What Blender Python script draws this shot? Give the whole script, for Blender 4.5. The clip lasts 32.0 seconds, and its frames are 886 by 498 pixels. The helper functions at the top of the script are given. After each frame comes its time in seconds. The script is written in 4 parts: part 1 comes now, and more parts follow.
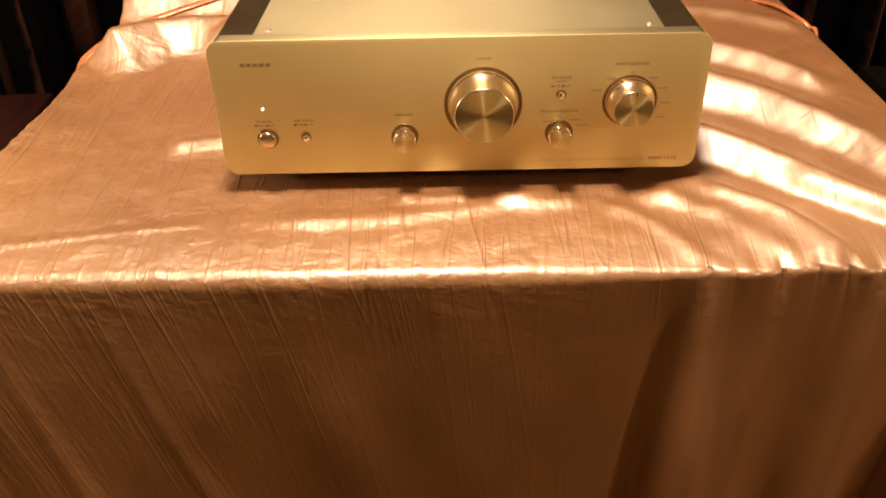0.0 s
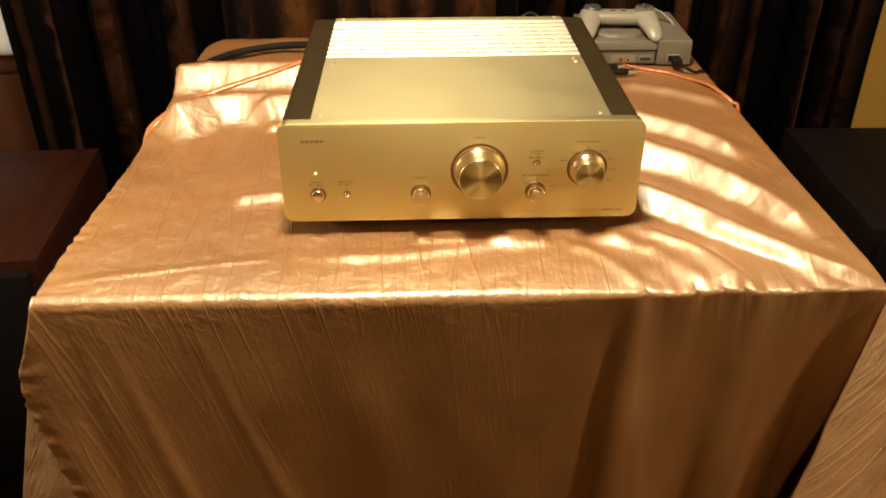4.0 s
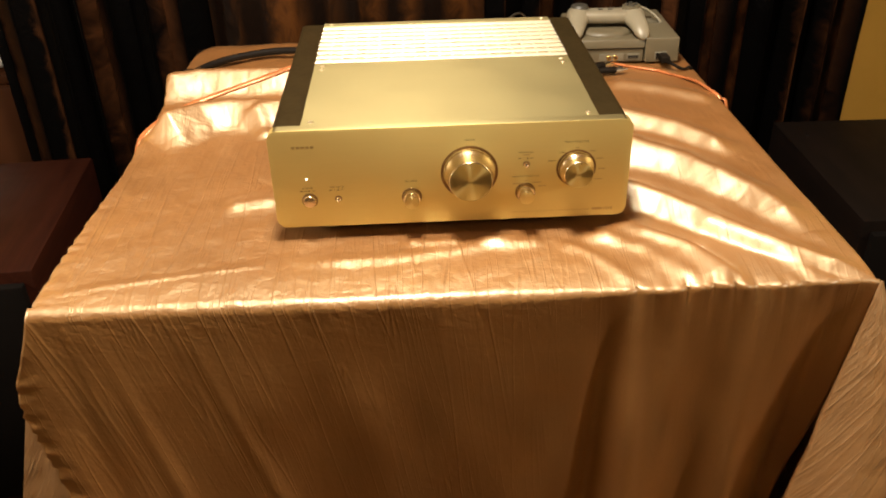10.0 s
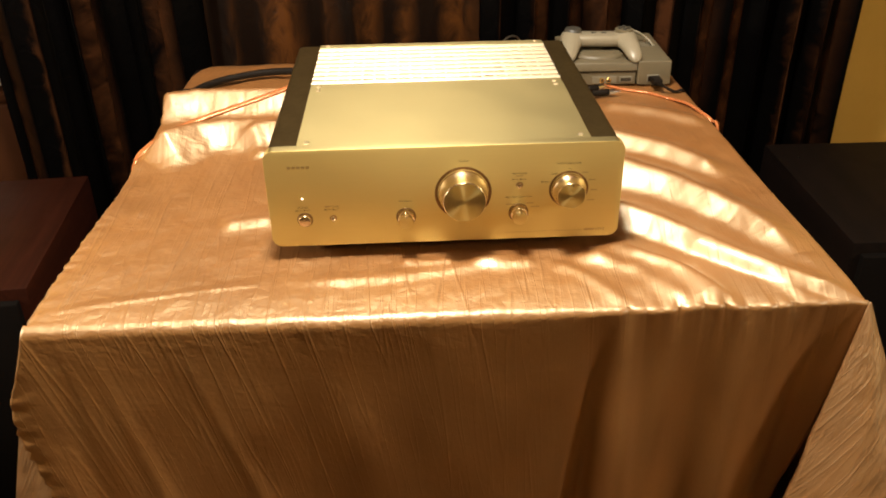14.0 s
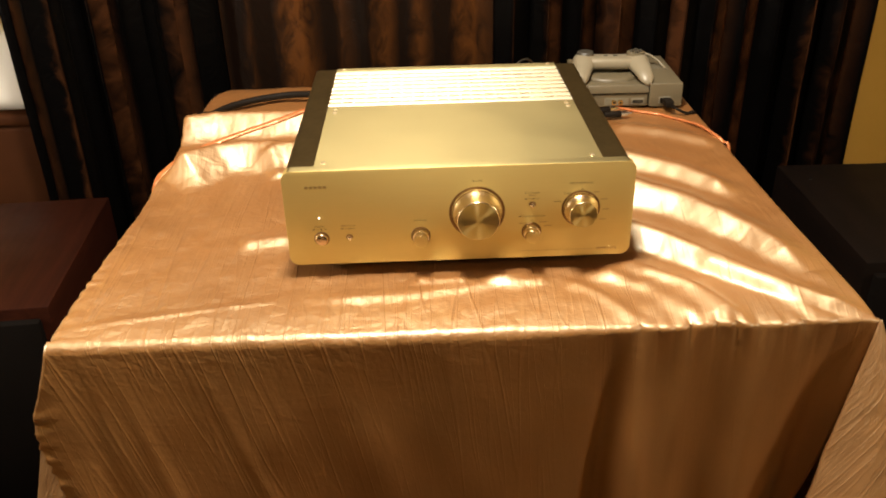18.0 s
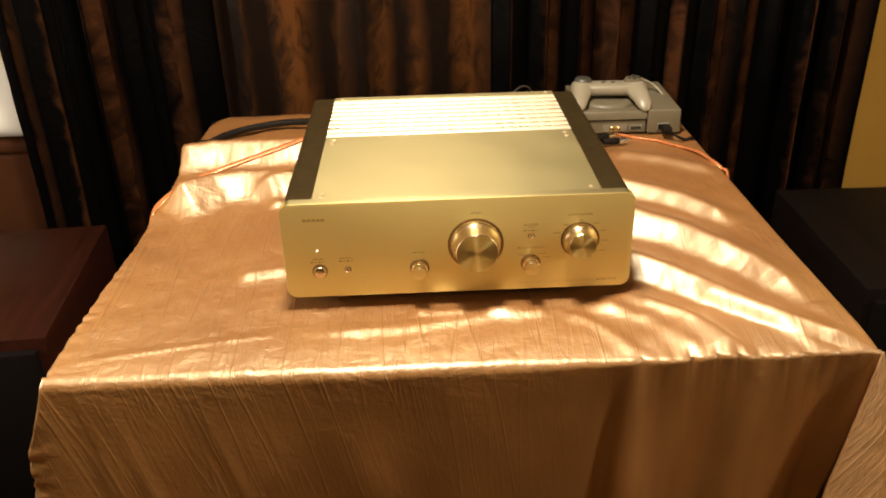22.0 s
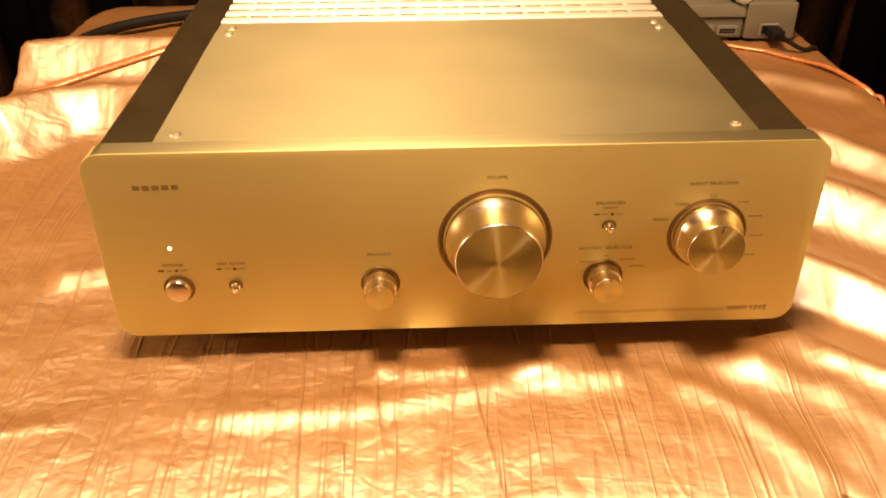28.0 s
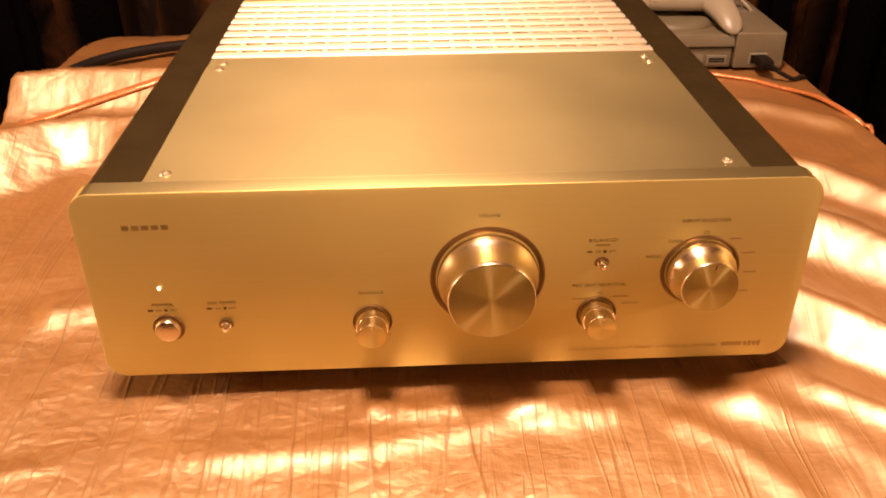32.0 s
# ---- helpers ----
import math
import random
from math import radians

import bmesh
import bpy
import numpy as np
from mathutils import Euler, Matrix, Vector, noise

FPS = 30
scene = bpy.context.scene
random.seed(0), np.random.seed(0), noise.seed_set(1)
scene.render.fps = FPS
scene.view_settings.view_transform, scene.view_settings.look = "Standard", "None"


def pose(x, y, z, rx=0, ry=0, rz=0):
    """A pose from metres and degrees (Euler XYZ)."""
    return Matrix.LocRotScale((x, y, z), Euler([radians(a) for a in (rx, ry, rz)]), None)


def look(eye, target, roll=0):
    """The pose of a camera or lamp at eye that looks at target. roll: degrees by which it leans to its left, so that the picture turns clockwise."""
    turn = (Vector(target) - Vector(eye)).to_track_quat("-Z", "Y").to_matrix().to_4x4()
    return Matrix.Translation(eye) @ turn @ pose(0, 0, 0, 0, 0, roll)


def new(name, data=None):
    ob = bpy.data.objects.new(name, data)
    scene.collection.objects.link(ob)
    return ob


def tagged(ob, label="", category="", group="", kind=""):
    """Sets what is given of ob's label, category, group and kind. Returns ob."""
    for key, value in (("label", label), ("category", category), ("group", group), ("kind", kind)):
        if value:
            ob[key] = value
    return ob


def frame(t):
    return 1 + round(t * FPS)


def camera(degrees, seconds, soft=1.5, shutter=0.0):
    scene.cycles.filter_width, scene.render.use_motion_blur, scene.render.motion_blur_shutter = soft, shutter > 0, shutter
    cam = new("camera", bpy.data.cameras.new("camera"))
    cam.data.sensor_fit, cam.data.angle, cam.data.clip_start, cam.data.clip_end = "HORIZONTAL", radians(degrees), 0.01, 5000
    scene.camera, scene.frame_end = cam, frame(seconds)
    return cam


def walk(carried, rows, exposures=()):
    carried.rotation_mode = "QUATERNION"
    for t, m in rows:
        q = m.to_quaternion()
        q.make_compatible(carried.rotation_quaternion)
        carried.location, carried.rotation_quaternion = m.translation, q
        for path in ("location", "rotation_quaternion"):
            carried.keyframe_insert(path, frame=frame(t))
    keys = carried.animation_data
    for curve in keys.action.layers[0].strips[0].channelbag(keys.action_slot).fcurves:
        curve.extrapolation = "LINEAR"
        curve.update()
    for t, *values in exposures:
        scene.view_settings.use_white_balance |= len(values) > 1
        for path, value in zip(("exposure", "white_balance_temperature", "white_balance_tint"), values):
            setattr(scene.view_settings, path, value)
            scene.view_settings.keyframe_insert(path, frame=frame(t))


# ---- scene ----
cam = camera(55.0, 32.0, soft=1.9)
PATH = [
    (0, (-0.0107, -0.6975, 1.1570), (-0.0265, 0.9579, 0.0347), -1.30),
    (0.5, (0.0163, -0.8043, 1.2125), (-0.0927, 0.8218, 0.0533), -3.00),
    (1, (0.0253, -0.8589, 1.2612), (-0.0803, 0.7516, 0.0800), -4.96),
    (1.5, (0.02, -0.889, 1.254), (-0.114, 0.718, 0.071), -4.9),
    (2, (-0.026, -0.926, 1.285), (-0.017, 0.708, 0.132), -2.6),
    (2.5, (-0.045, -0.944, 1.283), (0.031, 0.745, 0.214), -1.6),
    (3, (-0.046, -0.93, 1.29), (0.024, 0.776, 0.247), -0.5),
    (3.5, (-0.051, -0.918, 1.292), (0.001, 0.786, 0.246), -0.1),
    (5.5, (-0.05, -0.927, 1.295), (0.014, 0.786, 0.265), -0.1),
    (6, (-0.048, -0.928, 1.293), (0.03, 0.79, 0.272), 0.2),
    (6.5, (-0.045, -0.923, 1.293), (0.024, 0.79, 0.264), 0.0),
    (7, (-0.046, -0.919, 1.294), (0.018, 0.793, 0.262), -0.2),
    (7.5, (-0.049, -0.918, 1.293), (0.024, 0.792, 0.259), 0.3),
    (8, (-0.049, -0.922, 1.295), (0.03, 0.789, 0.263), 0.2),
    (8.5, (-0.047, -0.927, 1.296), (0.024, 0.787, 0.268), -0.1),
    (9, (-0.044, -0.925, 1.295), (0.023, 0.783, 0.256), -0.6),
    (9.5, (-0.045, -0.921, 1.299), (0.002, 0.78, 0.249), -1.3),
    (10, (-0.046, -0.924, 1.299), (0.015, 0.779, 0.253), -1.3),
    (10.5, (-0.045, -0.924, 1.299), (0.012, 0.783, 0.259), -1.2),
    (11, (-0.043, -0.928, 1.299), (0.011, 0.787, 0.271), -1.3),
    (11.5, (-0.045, -0.929, 1.301), (0.016, 0.788, 0.276), -1.1),
    (12, (-0.046, -0.928, 1.302), (0.023, 0.792, 0.284), -0.7),
    (12.5, (-0.046, -0.93, 1.302), (0.027, 0.794, 0.291), -0.7),
    (13, (-0.045, -0.932, 1.302), (0.023, 0.799, 0.302), -0.8),
    (13.5, (-0.045, -0.932, 1.302), (0.026, 0.796, 0.296), -0.8),
    (14, (-0.045, -0.932, 1.304), (0.03, 0.794, 0.297), -0.8),
    (14.5, (-0.047, -0.934, 1.304), (0.022, 0.798, 0.304), -0.6),
    (16.5, (-0.047, -0.951, 1.307), (0.028, 0.79, 0.327), -0.8),
    (17, (-0.046, -0.95, 1.307), (0.014, 0.8, 0.339), -1.0),
    (17.5, (-0.046, -0.949, 1.309), (0.014, 0.804, 0.35), -1.0),
    (18, (-0.046, -0.95, 1.308), (-0.002, 0.804, 0.348), -1.3),
    (18.5, (-0.044, -0.946, 1.312), (0.022, 0.797, 0.333), -1.2),
    (19, (-0.042, -0.946, 1.312), (0.02, 0.8, 0.339), -1.4),
    (19.5, (-0.043, -0.947, 1.311), (0.031, 0.799, 0.337), -1.2),
    (20, (-0.044, -0.943, 1.313), (0.016, 0.802, 0.338), -1.1),
    (20.5, (-0.044, -0.936, 1.313), (0.031, 0.814, 0.349), -0.7),
    (21, (-0.04, -0.935, 1.31), (0.019, 0.826, 0.363), -0.9),
    (21.5, (-0.042, -0.933, 1.317), (0.001, 0.819, 0.354), -2.3),
    (22, (-0.045, -0.937, 1.321), (0.003, 0.837, 0.398), -1.5),
    (22.5, (-0.0232, -0.8434, 1.2891), (0.0674, 0.9113, 0.3336), -0.63),
    (23, (-0.0256, -0.7022, 1.2079), (0.1203, 1.0530, 0.2607), 0.47),
    (23.5, (-0.0116, -0.5311, 1.1468), (0.1248, 1.1815, 0.1235), 1.21),
    (24, (-0.0073, -0.4238, 1.0895), (0.1478, 1.2668, 0.0328), 1.67),
    (24.5, (0.0030, -0.3396, 1.0208), (0.1663, 1.4008, 0.0497), 1.33),
    (26.5, (-0.0009, -0.3316, 0.9988), (0.1503, 1.4227, 0.0509), 1.25),
    (27, (-0.0138, -0.3653, 1.0696), (0.1722, 1.2799, -0.0519), 1.90),
    (27.5, (-0.0134, -0.4467, 1.0936), (0.1491, 1.2226, 0.0046), 1.38),
    (28, (-0.0272, -0.4383, 1.1118), (0.0370, 1.2475, 0.0382), -0.23),
    (28.5, (-0.0310, -0.4321, 1.1146), (0.0255, 1.2660, 0.0601), -0.75),
    (29, (-0.0312, -0.4248, 1.1166), (-0.0010, 1.3025, 0.1094), -1.07),
    (29.5, (-0.0231, -0.4210, 1.1159), (0.0528, 1.3014, 0.1026), -0.01),
    (30, (-0.0304, -0.4228, 1.1187), (0.0457, 1.3010, 0.1080), 0.21),
    (30.5, (-0.0336, -0.4239, 1.1176), (0.0402, 1.2944, 0.0973), 0.31),
    (31, (-0.0324, -0.4278, 1.1207), (0.0315, 1.3090, 0.1315), -0.06),
    (31.5, (-0.0288, -0.4274, 1.1201), (0.0301, 1.2973, 0.1097), -0.53),
    (32, (-0.0272, -0.4303, 1.1186), (0.0579, 1.2811, 0.0878), -0.15),
]
EXPOSURES = [(0.0, 0.05, 6350, 30), (2.2, 0.12, 6400, 22), (4.0, 0.13, 6300, 10), (22.3, 0.13, 6300, 10), (24.0, 0.12, 8400, 10), (26.8, 0.18, 8800, 26), (28.0, 0.05, 8300, 28), (28.8, -0.05, 8600, 44), (32.0, -0.08, 8600, 48)]
walk(cam, [(t, look(eye, target, roll)) for t, eye, target, roll in PATH], EXPOSURES)


# ---- light ----
world = bpy.data.worlds.new("world")
scene.world = world
world.use_nodes = True
world.node_tree.nodes["Background"].inputs[0].default_value = (1.0, 0.72, 0.45, 1)
world.node_tree.nodes["Background"].inputs[1].default_value = 0.0


def bulb(name, place, watts, colour, radius):
    lamp = new(name, bpy.data.lights.new(name, "POINT"))
    lamp.data.energy, lamp.data.color, lamp.data.shadow_soft_size = watts, colour, radius
    lamp.location = place
    return lamp


WARM = (1.0, 0.875, 0.69)
bulb("ceiling_bulb", (-0.11, -0.06, 2.20), 175, WARM, 0.14)
bulb("floor_lamp_bulb", (1.75, -0.80, 1.40), 34, WARM, 0.06)
bulb("side_bulb", (-1.25, -0.03, 1.08), 30, WARM, 0.06)


# ---- materials ----
class Nodes:
    """A small writer of node trees."""

    def __init__(self, name):
        self.mat = bpy.data.materials.new(name)
        self.mat.use_nodes = True
        self.tree = self.mat.node_tree
        self.bsdf = self.tree.nodes["Principled BSDF"]

    def add(self, kind, **values):
        n = self.tree.nodes.new(kind)
        for key, value in values.items():
            n.inputs[key.replace("_", " ")].default_value = value
        return n

    def link(self, a, b):
        self.tree.links.new(a, b)

    def put(self, **values):
        for key, value in values.items():
            self.bsdf.inputs[key.replace("_", " ")].default_value = value
        return self

    def coords(self, out="Object", scale=(1, 1, 1), turn=(0, 0, 0)):
        m = self.add("ShaderNodeMapping", Scale=scale, Rotation=turn)
        self.link(self.add("ShaderNodeTexCoord").outputs[out], m.inputs["Vector"])
        return m.outputs[0]

    def noise(self, vec, scale, detail=3.0, rough=0.5, distort=0.0):
        n = self.add("ShaderNodeTexNoise", Scale=scale, Detail=detail, Roughness=rough, Distortion=distort)
        self.link(vec, n.inputs["Vector"])
        return n.outputs[0]

    def facets(self, vec, scale, wander):
        """Crushed facets: the way from each cell's broken edge, over a warped sheet."""
        swirl = self.add("ShaderNodeTexNoise", Scale=0.9, Detail=3.0)
        self.link(vec, swirl.inputs["Vector"])
        mix = self.tree.nodes.new("ShaderNodeVectorMath")
        mix.operation = "MULTIPLY_ADD"
        mix.inputs[1].default_value = (wander,) * 3
        self.link(swirl.outputs["Color"], mix.inputs[0])
        self.link(vec, mix.inputs[2])
        v = self.add("ShaderNodeTexVoronoi", Scale=scale)
        v.feature = "DISTANCE_TO_EDGE"
        self.link(mix.outputs[0], v.inputs["Vector"])
        return v.outputs["Distance"]

    def ramp(self, fac, stops):
        r = self.add("ShaderNodeValToRGB")
        e = r.color_ramp.elements
        while len(e) < len(stops):
            e.new(0.5)
        for el, (p, c) in zip(e, stops):
            el.position = p
            el.color = (*c, 1) if len(c) == 3 else c
        self.link(fac, r.inputs[0])
        return r.outputs[0]

    def span(self, fac, lo, hi):
        m = self.add("ShaderNodeMapRange", To_Min=lo, To_Max=hi)
        self.link(fac, m.inputs["Value"])
        return m.outputs[0]

    def math(self, op, a, b):
        m = self.tree.nodes.new("ShaderNodeMath")
        m.operation = op
        for sock, v in zip(m.inputs, (a, b)):
            if isinstance(v, (int, float)):
                sock.default_value = v
            else:
                self.link(v, sock)
        return m.outputs[0]

    def bump(self, height, strength, distance, under=None):
        b = self.add("ShaderNodeBump", Strength=strength, Distance=distance)
        self.link(height, b.inputs["Height"])
        if under is not None:
            self.link(under, b.inputs["Normal"])
        return b.outputs[0]

    def base(self, out):
        self.link(out, self.bsdf.inputs["Base Color"])

    def normal(self, out):
        self.link(out, self.bsdf.inputs["Normal"])


def plain(name, colour, rough=0.5, metal=0.0, wear=0.12, size=60.0):
    """Paint, plastic or rubber with slight mottling and fine relief."""
    n = Nodes(name).put(Metallic=metal)
    vec = n.coords()
    big = n.noise(vec, size * 0.2, 4)
    lo = tuple(c * (1 - wear) for c in colour)
    hi = tuple(min(1, c * (1 + wear)) for c in colour)
    n.base(n.ramp(big, [(0.3, lo), (0.7, hi)]))
    n.link(n.span(n.noise(vec, size), rough - 0.07, rough + 0.07), n.bsdf.inputs["Roughness"])
    n.normal(n.bump(n.noise(vec, size * 8, 2), 0.12, 0.0004))
    return n.mat


def brushed(name, colour, rough, along="x", strength=0.05, aniso=0.55):
    """Brushed metal, its lines along one axis."""
    n = Nodes(name).put(Metallic=1.0, Anisotropic=aniso, Anisotropic_Rotation=0.25)
    scale = {"x": (2, 260, 260), "y": (260, 2, 260), "z": (260, 260, 2)}[along]
    lines = n.noise(n.coords(scale=scale), 6.0, 4, 0.65)
    blot = n.noise(n.coords(), 14.0, 3)
    n.base(n.ramp(lines, [(0.25, tuple(c * 0.94 for c in colour)), (0.75, colour)]))
    n.link(n.span(blot, rough - 0.04, rough + 0.05), n.bsdf.inputs["Roughness"])
    t = n.tree.nodes.new("ShaderNodeTangent")
    t.direction_type, t.uv_map = "UV_MAP", "weave"
    n.link(t.outputs[0], n.bsdf.inputs["Tangent"])
    n.normal(n.bump(lines, strength, 0.0003))
    return n.mat


def turned(name, colour, rough, aniso=0.85):
    """Metal turned on a lathe round its own Y axis."""
    n = Nodes(name).put(Metallic=1.0, Anisotropic=aniso, Roughness=rough, Anisotropic_Rotation=0.25)
    n.base(n.ramp(n.noise(n.coords(), 40.0), [(0.3, tuple(c * 0.93 for c in colour)), (0.7, colour)]))
    t = n.tree.nodes.new("ShaderNodeTangent")
    t.direction_type, t.axis = "RADIAL", "Y"
    n.link(t.outputs[0], n.bsdf.inputs["Tangent"])
    return n.mat


def satin(name):
    """Crushed satin: fine creases along the weave under a pale soft gloss."""
    n = Nodes(name).put(Metallic=0.0, IOR=3.2, Specular_Tint=(1.0, 0.86, 0.56, 1), Coat_Weight=0.80, Coat_Roughness=0.29,
                        Coat_IOR=1.5, Anisotropic=0.30, Anisotropic_Rotation=0.0)
    t = n.tree.nodes.new("ShaderNodeTangent")
    t.direction_type, t.uv_map = "UV_MAP", "weave"
    n.link(t.outputs[0], n.bsdf.inputs["Tangent"])
    uv = n.coords("UV")
    warp = n.noise(uv, 5.0, 3)
    weave = n.noise(n.coords("UV", (420, 120, 1)), 1.0, 2)
    blot = n.noise(n.coords("UV", (26, 17, 1)), 1.0, 3, 0.5, 0.3)
    slub = n.noise(n.coords("UV", (210, 7, 1)), 1.0, 3, 0.6, 0.1)
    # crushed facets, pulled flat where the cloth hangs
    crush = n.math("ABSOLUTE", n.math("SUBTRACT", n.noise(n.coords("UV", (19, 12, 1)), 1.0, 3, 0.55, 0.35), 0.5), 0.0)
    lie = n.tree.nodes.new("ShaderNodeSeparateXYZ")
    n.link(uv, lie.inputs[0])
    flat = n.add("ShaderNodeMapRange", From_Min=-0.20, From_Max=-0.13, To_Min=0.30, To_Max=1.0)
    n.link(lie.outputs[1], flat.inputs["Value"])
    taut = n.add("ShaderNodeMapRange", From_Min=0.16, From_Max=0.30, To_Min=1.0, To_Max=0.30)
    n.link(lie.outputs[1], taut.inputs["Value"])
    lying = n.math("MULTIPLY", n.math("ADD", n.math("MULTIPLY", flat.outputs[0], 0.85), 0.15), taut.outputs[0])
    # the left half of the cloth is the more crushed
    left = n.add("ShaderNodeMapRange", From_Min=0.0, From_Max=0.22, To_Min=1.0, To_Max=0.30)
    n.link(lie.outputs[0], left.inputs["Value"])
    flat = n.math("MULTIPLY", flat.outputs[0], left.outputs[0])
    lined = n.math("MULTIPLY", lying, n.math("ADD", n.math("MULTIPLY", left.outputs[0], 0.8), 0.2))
    n.base(n.ramp(n.math("ADD", n.math("MULTIPLY", warp, 0.60), n.math("ADD", n.math("MULTIPLY", weave, 0.32), n.math("MULTIPLY", slub, 0.08))),
                  [(0.3, (0.182, 0.063, 0.010)), (0.7, (0.280, 0.103, 0.018))]))
    n.link(n.span(blot, 0.48, 0.60), n.bsdf.inputs["Roughness"])

    def veins(stretch, sharp, rough=0.5):
        """Thin broken lines where a stretched noise crosses its middle."""
        raw = n.noise(n.coords("UV", stretch), 1.0, 2, rough, 0.2)
        return n.ramp(raw, [(0.0, (0, 0, 0)), (0.5 - sharp, (0, 0, 0)), (0.5, (1, 1, 1)), (0.5 + sharp, (0, 0, 0))])

    long_lines = veins((13, 0.8, 1), 0.012)
    short_lines = veins((52, 3.2, 1), 0.030)
    fine_lines = veins((105, 6.0, 1), 0.060)
    cross_lines = veins((2.6, 21, 1), 0.020)
    sag = n.noise(n.coords("UV", (7, 11, 1)), 1.0, 4, 0.6, 0.8)
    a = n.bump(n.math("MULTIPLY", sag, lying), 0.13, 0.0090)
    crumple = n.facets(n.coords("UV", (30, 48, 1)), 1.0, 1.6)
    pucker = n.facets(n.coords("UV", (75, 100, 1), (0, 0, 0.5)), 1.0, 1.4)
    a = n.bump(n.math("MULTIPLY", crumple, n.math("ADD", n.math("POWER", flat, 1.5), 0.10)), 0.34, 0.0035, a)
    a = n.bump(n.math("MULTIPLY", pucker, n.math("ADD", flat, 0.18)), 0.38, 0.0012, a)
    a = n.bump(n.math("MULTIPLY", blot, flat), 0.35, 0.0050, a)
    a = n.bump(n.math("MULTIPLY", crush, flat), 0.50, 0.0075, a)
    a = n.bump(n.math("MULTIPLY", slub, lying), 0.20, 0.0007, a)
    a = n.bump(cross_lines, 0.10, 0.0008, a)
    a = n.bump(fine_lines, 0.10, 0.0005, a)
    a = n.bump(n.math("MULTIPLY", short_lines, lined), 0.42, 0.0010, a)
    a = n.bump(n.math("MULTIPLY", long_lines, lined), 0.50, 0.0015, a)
    n.normal(n.bump(weave, 0.05, 0.0005, a))
    return n.mat


def curtain_cloth(name, width, bands, dark, light, ragged, gloss):
    """Crushed satin curtain: woven bands along its length, each (from, to, strength) in metres from the left edge."""
    n = Nodes(name).put(Roughness=0.42, Specular_IOR_Level=gloss)
    mott = n.noise(n.coords("UV", (30, 13, 1)), 1.0, 5, 0.62, 1.3)
    cloud = n.noise(n.coords("UV", (7, 3.5, 1)), 1.0, 3, 0.5, 0.6)
    place = n.tree.nodes.new("ShaderNodeSeparateXYZ")
    n.link(n.coords("UV"), place.inputs[0])
    wander = n.math("MULTIPLY", n.math("SUBTRACT", n.math("ADD", n.math("MULTIPLY", mott, 0.6), n.math("MULTIPLY", cloud, 0.6)), 0.6), ragged)
    stops = [(0.0, (0, 0, 0))]
    for x0, x1, level in bands:
        mid, half = (x0 + x1) / 2, (x1 - x0) / 2
        stops += [((mid - half * 1.35) / width, (0, 0, 0)), (mid / width, (level,) * 3), ((mid + half * 1.35) / width, (0, 0, 0))]
    band = n.ramp(n.math("DIVIDE", n.math("ADD", place.outputs[0], wander), width), sorted(stops, key=lambda q: q[0]))
    tone = n.math("MULTIPLY", n.math("POWER", band, 1.3), n.span(mott, -0.9, 2.7))
    n.base(n.ramp(tone, [(0.02, dark), (0.85, light)]))
    n.normal(n.bump(mott, 0.5, 0.006))
    return n.mat


def veneer(name, lo, hi, rough):
    n = Nodes(name).put(Specular_IOR_Level=0.07)
    grain = n.noise(n.coords("Object", (30, 2.0, 30)), 1.5, 6, 0.6, 0.8)
    n.base(n.ramp(grain, [(0.3, lo), (0.7, hi)]))
    n.link(n.span(n.noise(n.coords(), 20.0), rough - 0.06, rough + 0.08), n.bsdf.inputs["Roughness"])
    n.normal(n.bump(grain, 0.15, 0.0006))
    return n.mat


def plaster(name, lo, hi):
    n = Nodes(name).put(Roughness=0.85)
    vec = n.coords()
    n.base(n.ramp(n.noise(vec, 2.2, 6, 0.6), [(0.3, lo), (0.7, hi)]))
    n.normal(n.bump(n.noise(vec, 90.0, 4), 0.25, 0.002))
    return n.mat


def glow(name, colour, power):
    n = Nodes(name).put(Base_Color=(*colour, 1), Emission_Color=(*colour, 1), Emission_Strength=power)
    return n.mat


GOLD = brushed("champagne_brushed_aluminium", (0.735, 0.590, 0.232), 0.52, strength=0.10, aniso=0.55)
# Metal for upward faces: colour darkened to hold down the ceiling lamp's light.
PLATE = brushed("toned_down_brushed_aluminium", (0.395, 0.330, 0.160), 0.48, strength=0.05, aniso=0.62)
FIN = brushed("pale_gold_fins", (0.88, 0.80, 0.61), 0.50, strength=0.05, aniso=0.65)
GOLD.node_tree.nodes["Principled BSDF"].inputs["Metallic"].default_value = 0.86
VENTFLOOR = plain("tan_vent_floor", (0.72, 0.64, 0.45), 0.6, 0.4)
POLISH = plain("polished_gold_metal", (0.88, 0.75, 0.55), 0.20, 1.0, 0.04)
SOFTGOLD = plain("satin_gold_metal", (0.90, 0.78, 0.54), 0.40, 1.0, 0.04)
TURNED = turned("turned_gold_face", (0.94, 0.81, 0.37), 0.33, 0.95)
RECESS = plain("dark_bronze_recess", (0.24, 0.135, 0.05), 0.45, 0.8)
BRONZE = plain("bronze_painted_metal", (0.075, 0.050, 0.018), 0.45, 0.75, 0.15, 120.0)
FAINT = plain("pale_brown_print", (0.50, 0.36, 0.15), 0.5, 0.8)
BLACKMETAL = plain("black_steel", (0.02, 0.018, 0.016), 0.5, 0.4)
PRINT = plain("brown_print", (0.17, 0.100, 0.036), 0.5, 0.7)
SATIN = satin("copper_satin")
CURTAIN = curtain_cloth("striped_curtain_satin", 0.47, [(0.022, 0.046, 0.45), (0.083, 0.096, 0.55), (0.205, 0.246, 0.9), (0.350, 0.398, 0.9)],
                        (0.0011, 0.0009, 0.0009), (0.045, 0.0165, 0.0062), 0.030, 0.04)
